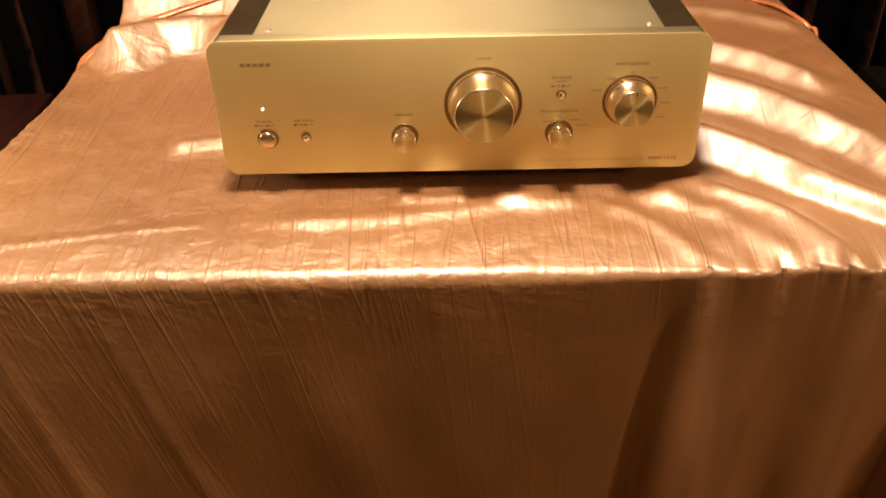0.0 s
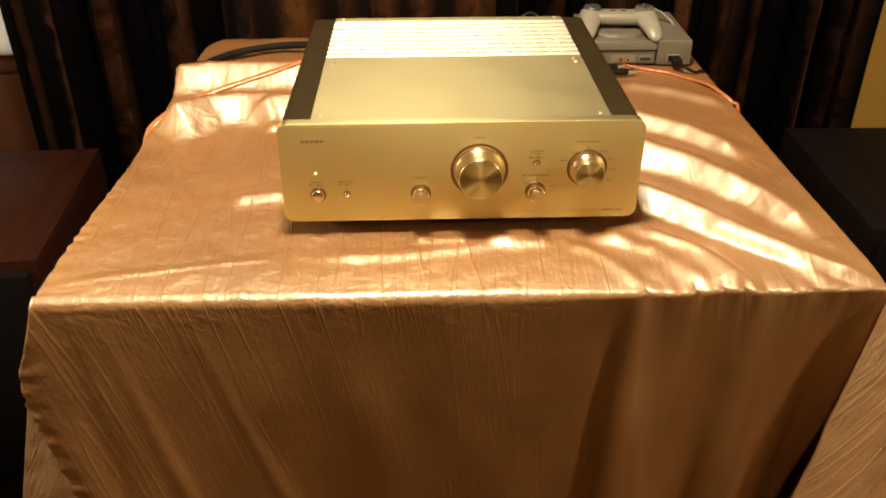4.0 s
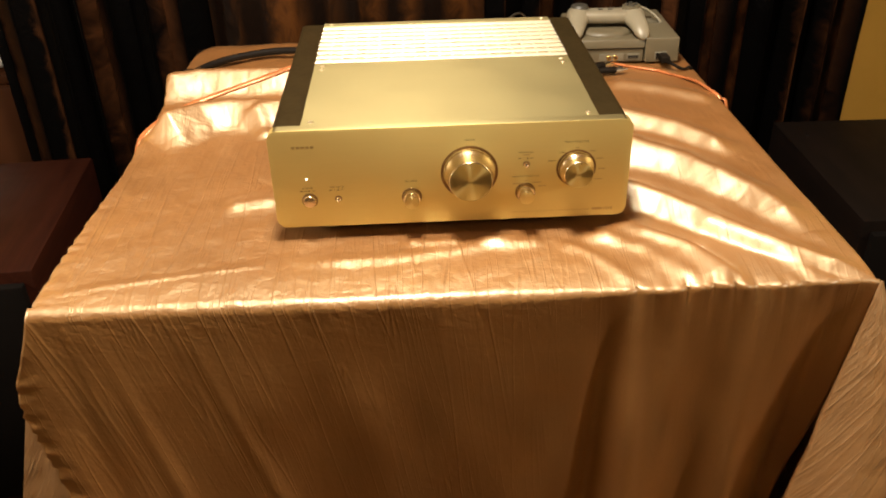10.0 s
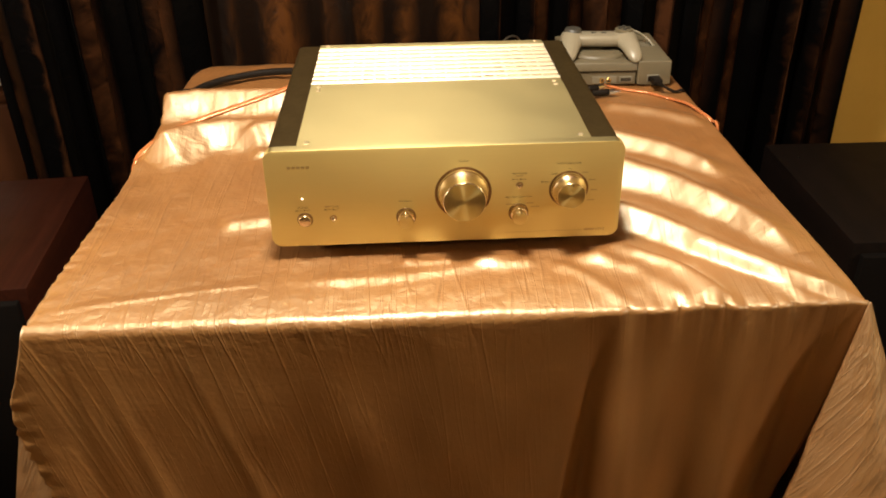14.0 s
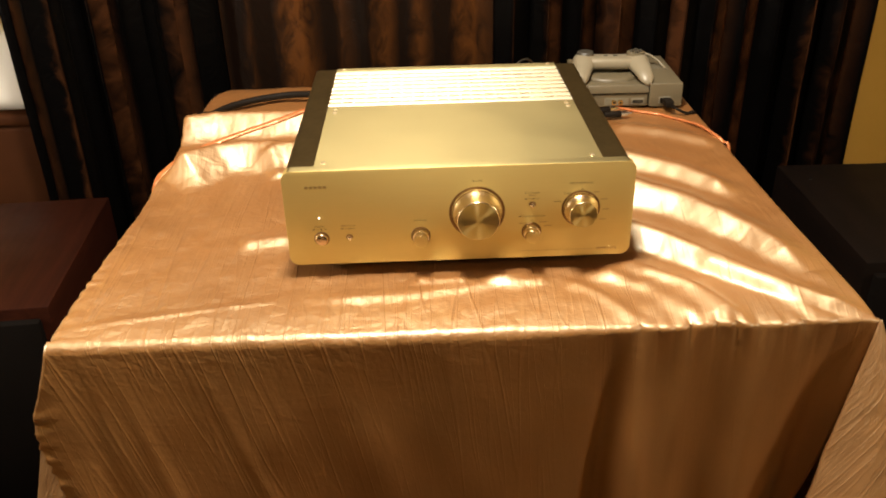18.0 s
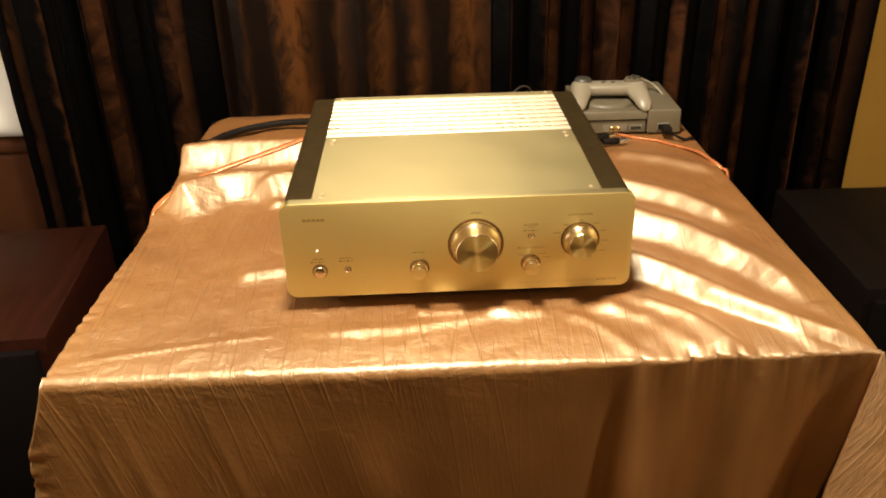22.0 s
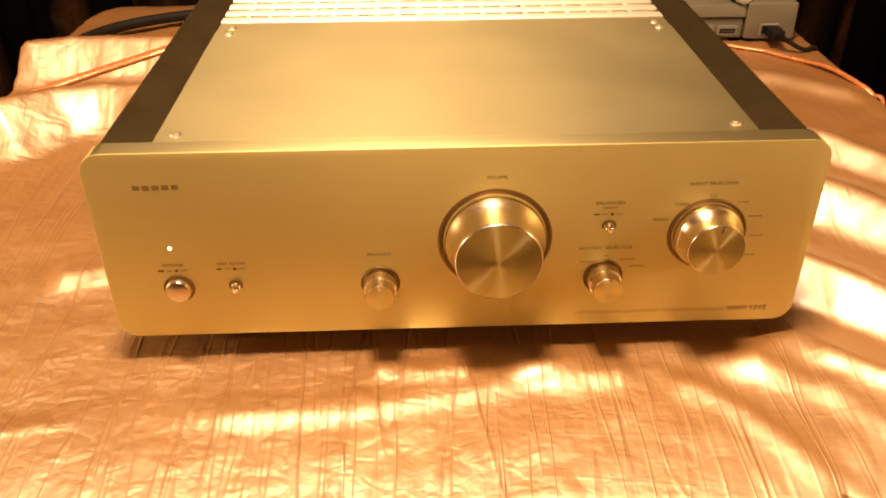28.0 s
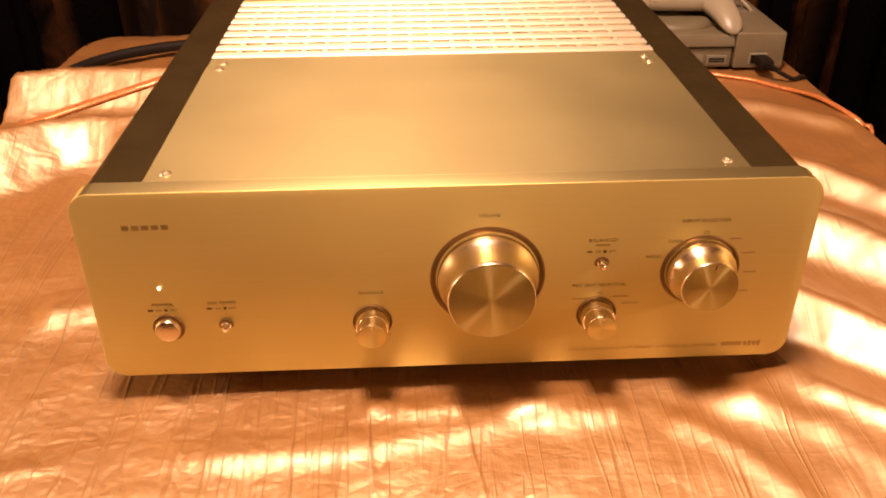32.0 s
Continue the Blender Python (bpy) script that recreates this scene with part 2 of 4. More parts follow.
WIDE_CURTAIN = curtain_cloth("wide_striped_curtain_satin", 0.85, [(0.045, 0.062, 0.6), (0.118, 0.170, 0.8), (0.205, 0.232, 0.6), (0.250, 0.325, 0.9), (0.408, 0.440, 0.9),
                                                                  (0.500, 0.545, 0.8), (0.570, 0.605, 0.9), (0.704, 0.727, 0.8), (0.768, 0.794, 0.5), (0.798, 0.842, 0.7)],
                             (0.0011, 0.0009, 0.0009), (0.045, 0.0165, 0.0062), 0.030, 0.04)
PANEL_CLOTH = curtain_cloth("brown_panel_satin", 0.70, [(0.02, 0.05, 0.3), (0.09, 0.12, 0.35), (0.177, 0.265, 1.0), (0.300, 0.345, 0.4), (0.384, 0.447, 0.6), (0.460, 0.536, 0.55), (0.545, 0.665, 0.8)],
                            (0.006, 0.003, 0.0018), (0.070, 0.0245, 0.0058), 0.060, 0.06)
WOOD = veneer("dark_red_brown_veneer", (0.011, 0.0026, 0.0014), (0.024, 0.0060, 0.0028), 0.5)
DARKWOOD = veneer("black_brown_veneer", (0.003, 0.002, 0.0015), (0.007, 0.004, 0.003), 0.6)
FLOORWOOD = veneer("dark_floor_boards", (0.006, 0.003, 0.002), (0.012, 0.006, 0.004), 0.6)
# Ceiling tone picked dark to swallow the lamp's bounce.
TIMBER = veneer("brown_low_bounce_ceiling", (0.09, 0.05, 0.025), (0.16, 0.09, 0.045), 0.6)
YELLOW = plaster("ochre_wall_paint", (0.58, 0.365, 0.066), (0.68, 0.44, 0.090))
# Paint of unseen walls, paler than the seen ochre to bounce more light.
CREAM = plaster("pale_ochre_bounce_paint", (0.60, 0.44, 0.19), (0.68, 0.51, 0.24))
WHITE = plaster("white_stand_in_surface", (0.72, 0.70, 0.66), (0.82, 0.80, 0.76))
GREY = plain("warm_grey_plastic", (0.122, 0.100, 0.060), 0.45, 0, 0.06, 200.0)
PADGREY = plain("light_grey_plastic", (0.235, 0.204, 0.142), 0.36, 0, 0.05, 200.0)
DARKCASE = plain("shaded_grey_plastic", (0.16, 0.145, 0.105), 0.5, 0, 0.06, 200.0)
DARKGREY = plain("dark_grey_plastic", (0.050, 0.045, 0.035), 0.45)
BLACK = plain("black_rubber", (0.008, 0.0052, 0.0032), 0.65)
ORANGE = plain("clear_orange_copper_cable", (0.56, 0.19, 0.065), 0.28, 0.25, 0.2, 300.0)
GRILLE = plain("black_grille_cloth", (0.004, 0.003, 0.0025), 0.9)
BLACK.node_tree.nodes["Principled BSDF"].inputs["Specular IOR Level"].default_value = 0.14
GRILLE.node_tree.nodes["Principled BSDF"].inputs["Specular IOR Level"].default_value = 0.05
BRASS = plain("brass_socket", (0.80, 0.55, 0.2), 0.2, 1.0)
STEEL = plain("steel_plug", (0.6, 0.6, 0.6), 0.2, 1.0)
TAN = plain("brown_stand_in_surface", (0.040, 0.0130, 0.0042), 0.7)
TAN.node_tree.nodes["Principled BSDF"].inputs["Specular IOR Level"].default_value = 0.08
LED = glow("white_led", (1.0, 0.93, 0.75), 3.0)


# ---- mesh helpers ----
def obj(name, bm, material, parent=None, label="", smooth=None):
    me = bpy.data.meshes.new(name)
    bmesh.ops.recalc_face_normals(bm, faces=bm.faces[:])
    layer = bm.loops.layers.uv.new("weave")
    for f in bm.faces:
        for lp in f.loops:
            lp[layer].uv = (lp.vert.co.x, lp.vert.co.y + lp.vert.co.z)
    bm.to_mesh(me)
    bm.free()
    me.materials.append(material)
    if smooth is not None:
        me.shade_smooth()
        if smooth < 180:
            me.set_sharp_from_angle(angle=radians(smooth))
    ob = new(name, me)
    if parent is not None:
        ob.parent = parent
        ob.matrix_parent_inverse = parent.matrix_world.inverted() if parent.type == "EMPTY" and parent.parent is None else Matrix()
    if label:
        ob["label"] = label
    return ob


def thing(name, place, label, category, group="", turn=0.0):
    ob = new(name)
    ob.empty_display_size = 0.02
    ob.matrix_world = pose(*place, 0, 0, turn)
    return tagged(ob, label, category, group)


def part(name, bm, material, parent, label="", smooth=35):
    """One mesh under a thing or under a part; its points are given in the thing's own frame."""
    me_ob = obj(name, bm, material, None, label, smooth)
    me_ob.parent = parent
    return me_ob


def block(x0, x1, y0, y1, z0, z1, bevel=0.0, seg=2):
    bm = bmesh.new()
    bmesh.ops.create_cube(bm, size=1)
    for v in bm.verts:
        v.co = ((x0 + x1) / 2 + v.co.x * (x1 - x0), (y0 + y1) / 2 + v.co.y * (y1 - y0), (z0 + z1) / 2 + v.co.z * (z1 - z0))
    if bevel:
        bmesh.ops.bevel(bm, geom=bm.edges[:], offset=bevel, segments=seg, profile=0.5, affect="EDGES")
    return bm


def lathe(profile, centre, axis="y", n=48):
    """A turned body: pairs of radius and distance along the axis."""
    bm = bmesh.new()
    rings = []
    for r, d in profile:
        ring = []
        for k in range(n if r > 1e-6 else 1):
            a = 2 * math.pi * k / n
            c, s = r * math.cos(a), r * math.sin(a)
            p = {"y": (c, d, s), "z": (c, s, d), "x": (d, c, s)}[axis]
            ring.append(bm.verts.new(Vector(centre) + Vector(p)))
        rings.append(ring)
    for a, b in zip(rings, rings[1:]):
        for k in range(n):
            quad = [a[k % len(a)], a[(k + 1) % len(a)], b[(k + 1) % len(b)], b[k % len(b)]]
            quad = [v for i, v in enumerate(quad) if v not in quad[:i]]
            if len(quad) > 2:
                bm.faces.new(quad)
    return bm


def tube(points, radius, n=10, flat=1.0, steps=8):
    """A cable along a smooth curve through the points."""
    pts = [Vector(p) for p in points]
    path = []
    for i in range(len(pts) - 1):
        p0, p1, p2, p3 = pts[max(i - 1, 0)], pts[i], pts[i + 1], pts[min(i + 2, len(pts) - 1)]
        for k in range(steps):
            t = k / steps
            path.append(0.5 * (2 * p1 + (p2 - p0) * t + (2 * p0 - 5 * p1 + 4 * p2 - p3) * t * t + (3 * p1 - p0 - 3 * p2 + p3) * t ** 3))
    path.append(pts[-1])
    bm = bmesh.new()
    rings = []
    for i, p in enumerate(path):
        d = (path[min(i + 1, len(path) - 1)] - path[max(i - 1, 0)]).normalized()
        side = d.cross(Vector((0, 0, 1)))
        side = side.normalized() if side.length > 1e-4 else Vector((1, 0, 0))
        up = side.cross(d).normalized()
        rings.append([bm.verts.new(p + side * math.cos(2 * math.pi * k / n) * radius * flat + up * math.sin(2 * math.pi * k / n) * radius) for k in range(n)])
    for a, b in zip(rings, rings[1:]):
        for k in range(n):
            bm.faces.new((a[k], a[(k + 1) % n], b[(k + 1) % n], b[k]))
    bm.faces.new(rings[0][::-1])
    bm.faces.new(rings[-1])
    return bm


def sheet(name, xyz, uv, material, parent=None, thick=0.0012):
    """A cloth sheet from a grid of places (rows, columns, 3) and weave coordinates (rows, columns, 2)."""
    rows, cols = xyz.shape[:2]
    idx = np.arange(rows * cols).reshape(rows, cols)
    quads = np.stack([idx[:-1, :-1], idx[:-1, 1:], idx[1:, 1:], idx[1:, :-1]], -1).reshape(-1, 4)
    me = bpy.data.meshes.new(name)
    me.from_pydata(xyz.reshape(-1, 3).tolist(), [], quads.tolist())
    layer = me.uv_layers.new(name="weave")
    layer.data.foreach_set("uv", uv.reshape(-1, 2)[quads.ravel()].astype(np.float32).ravel())
    me.materials.append(material)
    me.shade_smooth()
    ob = new(name, me)
    if thick:
        mod = ob.modifiers.new("thickness", "SOLIDIFY")
        mod.thickness, mod.offset = thick, -1
    if parent is not None:
        ob.parent = parent
    return ob


def waves(x, y, seed, scale, octaves=3):
    """Smooth uneven waves of about unit height."""
    rng = np.random.RandomState(seed)
    out = np.zeros_like(x)
    for o in range(octaves):
        for _ in range(5):
            a = rng.uniform(0, 2 * math.pi)
            k = 2 ** o / scale * rng.uniform(0.7, 1.3)
            out += np.sin(2 * math.pi * k * (x * math.cos(a) + y * math.sin(a)) + rng.uniform(0, 6.28)) * 0.45 / 1.9 ** o
    return out / 2.0


def ridge(x, y, line, width, height, lean=0.0):
    """A soft fold along a line of (x, y) places, fading at both ends; lean makes one flank steeper."""
    best = np.full(x.shape, 1e9)
    along = np.zeros(x.shape)
    side = np.zeros(x.shape)
    total = sum(math.dist(a, b) for a, b in zip(line, line[1:]))
    done = 0.0
    for (ax, ay), (bx, by) in zip(line, line[1:]):
        ln = math.dist((ax, ay), (bx, by))
        ux, uy = (bx - ax) / ln, (by - ay) / ln
        t = np.clip((x - ax) * ux + (y - ay) * uy, 0, ln)
        dx, dy = x - ax - t * ux, y - ay - t * uy
        d = np.hypot(dx, dy)
        near = d < best
        best = np.where(near, d, best)
        along = np.where(near, (done + t) / total, along)
        side = np.where(near, np.sign(-uy * dx + ux * dy), side)
        done += ln
    w = width * (1 + lean * side)
    fade = np.clip(np.minimum(along, 1 - along) * 6 + 0.25, 0, 1)
    return height * fade * np.exp(-(best / w) ** 2)


def crease(x, y, line, front, back, height, taper=0.0):
    """A fold with a straight crest line: a flat slope in front of it and another behind, softened at crest and foot."""
    best = np.full(x.shape, 1e9)
    along = np.zeros(x.shape)
    side = np.zeros(x.shape)
    total = sum(math.dist(a, b) for a, b in zip(line, line[1:]))
    done = 0.0
    for (ax, ay), (bx, by) in zip(line, line[1:]):
        ln = math.dist((ax, ay), (bx, by))
        ux, uy = (bx - ax) / ln, (by - ay) / ln
        t = np.clip((x - ax) * ux + (y - ay) * uy, 0, ln)
        dx, dy = x - ax - t * ux, y - ay - t * uy
        d = np.hypot(dx, dy)
        near = d < best
        best = np.where(near, d, best)
        along = np.where(near, (done + t) / total, along)
        side = np.where(near, -uy * dx + ux * dy, side)
        done += ln
    wobble = 1 + 0.06 * waves(x, y, 61, 0.075)
    thin = 1 - taper * along
    w = np.where(side > 0, back, front) * wobble * thin
    d = np.sqrt(best ** 2 + (0.14 * w) ** 2) - 0.14 * w
    slope = np.log1p(np.exp(9 * (1 - d / w))) / 9
    fade = np.clip(np.minimum(along, 1 - along) * 7 + 0.15, 0, 1)
    return height * thin * fade * slope


# ---- the room ----
def slab(name, x0, x1, y0, y1, z0, z1, material):
    ob = obj(name, block(x0, x1, y0, y1, z0, z1), material)
    return tagged(ob, kind="structure")


slab("floor", -3.0, 3.0, -3.2, 1.35, -0.1, 0.0, FLOORWOOD)
# Unseen ceiling, dark so that little lamp light returns to the table.
slab("ceiling", -3.0, 3.0, -3.2, 1.35, 2.74, 2.84, TIMBER)
slab("wall_back", -3.0, 3.0, 1.25, 1.35, 0.0, 2.74, YELLOW)
# Unseen wall behind the camera, added pale to throw fill on the amplifier's front.
slab("wall_front", -3.0, 3.0, -3.3, -3.2, 0.0, 2.74, CREAM)
slab("wall_left", -3.1, -3.0, -3.3, 1.35, 0.0, 2.74, CREAM)
slab("wall_right", 3.0, 3.1, -3.3, 1.35, 0.0, 2.74, YELLOW)


# ---- curtains ----
def curtain(label, x0, x1, y, z0, z1, pleats, depth, seed, material):
    cols, rows = int((x1 - x0) * 170), 36
    s = np.linspace(0, 1, cols)[None, :].repeat(rows, 0)
    v = np.linspace(0, 1, rows)[:, None].repeat(cols, 1)
    rng = np.random.RandomState(seed)
    ph = s * pleats * 2 * math.pi + 0.9 * np.sin(s * 7.3 + seed) + 0.5 * np.sin(s * 17 + 2 * seed)
    amp = depth * (0.75 + 0.35 * np.sin(s * 11 + seed * 3)) * (1 - 0.15 * v)
    x = x0 + (x1 - x0) * s + 0.3 * depth * np.sin(2 * ph)
    yy = y + amp * np.sin(ph) + 0.006 * waves(x, v * 2.2, seed, 0.5)
    z = z1 + (z0 - z1) * v
    ob = sheet("curtain", np.stack([x, yy, z], -1), np.stack([s * (x1 - x0), z], -1), material)
    return tagged(ob, label, "curtain")


curtain("dark brown and black striped satin curtain in deep pleats", -0.942, -0.472, 0.935, 0.02, 2.3, 6.5, 0.030, 3, CURTAIN)
curtain("dark striped satin curtain hanging in deep pleats beside the wall", 0.115, 0.965, 0.935, 0.02, 2.3, 11.5, 0.030, 8, WIDE_CURTAIN)
curtain("brown mottled satin curtain panel hanging nearly flat", -0.53, 0.17, 0.985, 0.02, 2.3, 5.0, 0.014, 5, PANEL_CLOTH)
rod = thing("curtain_rod", (0, 0.96, 2.33), "dark metal curtain rod above the striped curtains", "curtain rod")
part("rod", lathe([(0, -1.1), (0.012, -1.1), (0.012, 1.1), (0, 1.1)], (0, 0, 0), "x", 16), BLACKMETAL, rod)
for sx in (-1.1, 1.1):
    part("finial", lathe([(0, -0.03), (0.02, -0.018), (0.024, 0), (0.02, 0.018), (0, 0.03)], (sx, 0, 0), "x", 16), BLACKMETAL, rod)
for sx in (-1.0, 0.0, 1.0):
    part("bracket", block(sx - 0.008, sx + 0.008, 0, 0.29, -0.006, 0.006, 0.002), BLACKMETAL, rod)

# ---- lamps of the room ----
pend = thing("ceiling_lamp", (-0.11, -0.06, 2.74), "small pendant lamp with a lit warm bulb", "lamp")
part("cord", lathe([(0.003, -0.46), (0.003, 0)], (0, 0, 0), "z", 8), BLACK, pend)
part("canopy", lathe([(0, -0.03), (0.05, -0.03), (0.055, 0.0), (0, 0)], (0, 0, 0), "z", 24), BLACKMETAL, pend)
part("socket", lathe([(0, -0.47), (0.02, -0.47), (0.018, -0.42), (0, -0.42)], (0, 0, 0), "z", 20), BLACKMETAL, pend)
for lx, ly, lz in ((1.75, -0.80, 1.40), (-1.25, -0.03, 1.08)):
    fl = thing("floor_lamp", (lx, ly, 0.0), "slender black floor lamp with a bare lit bulb", "lamp", "floor lamps beside the table")
    part("base", lathe([(0, 0), (0.13, 0), (0.13, 0.015), (0.02, 0.03), (0, 0.03)], (0, 0, 0), "z", 32), BLACKMETAL, fl)
    part("pole", lathe([(0.01, 0.03), (0.01, lz - 0.09), (0, lz - 0.09)], (0, 0, 0), "z", 12), BLACKMETAL, fl)

# ---- speaker cabinets ----
def speaker(x0, x1, y0, y1, h, material, label, pivot, turn):
    t = thing("speaker_cabinet", (pivot[0], pivot[1], 0), label, "speaker", "pair of cabinets beside the table", turn)
    x0, x1, y0, y1 = x0 - pivot[0], x1 - pivot[0], y0 - pivot[1], y1 - pivot[1]
    part("cabinet", block(x0, x1, y0, y1, 0.03, h, 0.003), material, t)
    part("plinth", block(x0 + 0.015, x1 - 0.015, y0 + 0.015, y1 - 0.015, 0.0, 0.0298), BLACK, t)
    part("grille", block(x0 + 0.015, x1 - 0.015, y0 - 0.018, y0 - 0.0005, 0.06, h - 0.02, 0.004), GRILLE, t, "black cloth grille")
    return t


speaker(-1.03, -0.713, 0.28, 0.718, 0.55, WOOD, "reddish dark brown wooden cabinet beside the draped table", (-0.713, 0.718), 4.2)
sp = speaker(0.742, 1.06, 0.33, 0.768, 0.55, DARKWOOD, "very dark brown wooden cabinet beside the draped table", (0.742, 0.768), -1.0)
# Tiny bright speck on the cabinet top, given the form of a steel head.
part("screw", lathe([(0, 0.551), (0.003, 0.5505), (0.003, 0.549)], (0.045, -0.075, 0), "z", 10), STEEL, sp)

# ---- stand-in shapes for a brown form and a white patch at the curtain's edge ----
crate = thing("brown_stand_in", (-0.95, 1.11, 0), "tall brown stand-in shape half behind the curtain", "box")
part("stand_in_body", block(-0.46, 0.15, -0.08, 0.09, 0.0, 0.60, 0.012, 3), TAN, crate)
part("stand_in_top", block(-0.465, 0.155, -0.085, 0.095, 0.601, 0.632, 0.010, 3), TAN, crate)
cush = thing("cushion", (-1.0, 1.115, 0.632), "soft white stand-in shape on top of the brown one", "cushion")
bm = block(-0.17, 0.050, -0.09, 0.09, 0.0, 0.20, 0.05, 5)
part("white_stand_in", bm, WHITE, cush, "", 180)

# ---- the table and its cloth ----
TOP = 0.751
table = thing("table", (0, 0.335, 0), "wooden table hidden under a satin cloth", "table")
part("tabletop", block(-0.474, 0.470, -0.125 - 0.335, 0.79 - 0.335, TOP - 0.034, TOP - 0.004, 0.003), DARKWOOD, table)
for sx in (-0.44, 0.395):
    for sy in (-0.42, 0.40):
        part("leg", block(sx, sx + 0.05, sy, sy + 0.05, 0.0, TOP - 0.0345, 0.003), DARKWOOD, table)

RIDGES = [  # line, width, height, lean
    ([(0.17, -0.02), (0.23, -0.055), (0.275, -0.13)], 0.012, 0.0022, 0.0),
    ([(0.13, -0.03), (0.17, -0.07), (0.205, -0.13)], 0.010, 0.0018, 0.0),
    ([(0.22, -0.01), (0.29, -0.07), (0.325, -0.13)], 0.010, 0.0022, 0.0),
    ([(0.3, 0.0), (0.38, -0.075), (0.42, -0.13)], 0.010, 0.0022, 0.0),
    ([(-0.30, 0.09), (-0.26, 0.10), (-0.20, 0.11)], 0.018, 0.0045, 0.2),
    ([(-0.18, -0.058), (-0.065, -0.056), (0.03, -0.035), (0.10, 0.0)], 0.014, 0.0022, 0.3),
    ([(-0.46, -0.098), (-0.346, -0.078), (-0.22, -0.058)], 0.0065, 0.0009, 0.3),
    ([(0.03, -0.015), (0.06, -0.03), (0.11, -0.03)], 0.014, 0.0028, 0.2),
    ([(-0.06, -0.02), (-0.02, -0.026), (0.01, -0.02)], 0.012, 0.0026, 0.2),
    ([(-0.30, 0.375), (-0.285, 0.345), (-0.27, 0.315)], 0.016, 0.006, 0.0),
    ([(0.30, 0.50), (0.38, 0.46), (0.46, 0.40)], 0.022, 0.006, 0.2),
]
FOLDS = [  # crest line, front width, back width, height, taper: long folds with a flat slope that catches the lamp
    ([(0.20, 0.390), (0.304, 0.330), (0.339, 0.306), (0.367, 0.279), (0.395, 0.243), (0.425, 0.195)], 0.032, 0.060, 0.026, 0.45),
    ([(0.20, 0.245), (0.278, 0.203), (0.333, 0.161), (0.367, 0.115), (0.402, 0.066), (0.418, 0.028), (0.438, -0.035)], 0.044, 0.075, 0.035, 0.60),
    ([(0.19, 0.105), (0.239, 0.075), (0.278, 0.047), (0.317, 0.006), (0.352, -0.035), (0.395, -0.076), (0.435, -0.106), (0.476, -0.132)], 0.036, 0.060, 0.029, 0.70),
    ([(0.16, -0.030), (0.226, 0.000), (0.275, -0.058), (0.312, -0.14)], 0.030, 0.030, 0.008, 0.0),
    ([(-0.500, 0.500), (-0.458, 0.524), (-0.415, 0.537), (-0.360, 0.542), (-0.300, 0.541), (-0.240, 0.541), (-0.16, 0.545)], 0.042, 0.030, 0.041, 0.1),
    ([(-0.455, 0.310), (-0.418, 0.345), (-0.385, 0.375), (-0.345, 0.389), (-0.300, 0.389), (-0.250, 0.378), (-0.18, 0.365)], 0.048, 0.034, 0.045, 0.2),
]
XL, XR, YF, YB = -0.486, 0.479, -0.134, 0.800
DROP = 0.69


def top_height(x, y):
    h = 0.0012 * waves(x, y, 21, 0.16) + 0.0007 * waves(x * 2.2, y * 0.8, 5, 0.07)
    for line, w, ht, lean in RIDGES:
        h = h + ridge(x, y, line, w, ht * 1.8, lean)
    for line, front, back, ht, taper in FOLDS:
        h = h + crease(x, y, line, front, back, ht, taper)
    edge = np.clip((XR - x) / 0.03, 0, 1)
    h = h * edge * (2 - edge)
    under = np.exp(-(np.maximum(np.abs(x) - 0.19, 0) / 0.02) ** 2) * np.exp(-(np.maximum(np.abs(y - 0.21) - 0.19, 0) / 0.025) ** 2)
    h = h * (1 - 0.92 * under)
    rim = np.clip((x - 0.17) / 0.06, 0, 1) * np.clip((0.455 - x) / 0.06, 0, 1) * np.exp(-((y - YF) / 0.015) ** 2)
    h = h - 0.006 * np.clip((YF + 0.06 - y) / 0.06, 0, 1) ** 2
    h = h + rim * 0.0036 * (np.abs(np.sin(x * 88 + 1.1 * np.sin(x * 41))) ** 0.6 + 0.5 * np.abs(np.sin(x * 165 + 0.7)) ** 0.6 - 1.0)
    return h


def round_edge(d, r):
    """Run over a rounded edge: d is the way past the edge's start; gives outward step and drop."""
    a = np.clip(d / r, 0, math.pi / 2)
    return r * np.sin(a) + 0 * d, r * (1 - np.cos(a)) + np.maximum(d - r * math.pi / 2, 0)


def front_fold(x, drop):
    """How far the hanging front stands out, by its place across and its depth below the edge."""
    v = drop / DROP
    out = 0.004 * waves(x, drop * 0.35, 31, 0.22) * np.clip(v * 5, 0, 1)
    for xt, xb, w, h in ((0.203, 0.196, 0.019, 0.036), (0.178, 0.170, 0.018, -0.036), (0.262, 0.225, 0.016, 0.012), (0.300, 0.285, 0.02, -0.008),
                         (0.350, 0.330, 0.018, 0.014), (0.436, 0.425, 0.026, -0.046), (-0.42, -0.30, 0.009, 0.0032), (-0.32, -0.18, 0.008, 0.0030),
                         (-0.15, -0.06, 0.03, 0.006), (-0.46, -0.40, 0.014, -0.004)):
        c = xt + (xb - xt) * v / 0.6
        out = out + h * np.clip(v * 2.6, 0, 1.2) * np.exp(-((x - c) / (w * (1 + 0.8 * v))) ** 2)
    rim = np.clip((x - 0.17) / 0.05, 0, 1) * np.clip((0.455 - x) / 0.06, 0, 1) * np.exp(-drop / 0.035)
    out = out + rim * 0.0066 * (np.abs(np.sin(x * 88 + 1.1 * np.sin(x * 41))) ** 0.6 + 0.5 * np.abs(np.sin(x * 165 + 0.7)) ** 0.6 - 1.0)
    return out + 0.030 * v + 0.085 * v * np.clip((-x - 0.18) / 0.25, 0, 1)


cloth = thing("tablecloth", (0, 0, 0), "copper coloured crushed satin tablecloth hanging in folds over the table", "tablecloth")


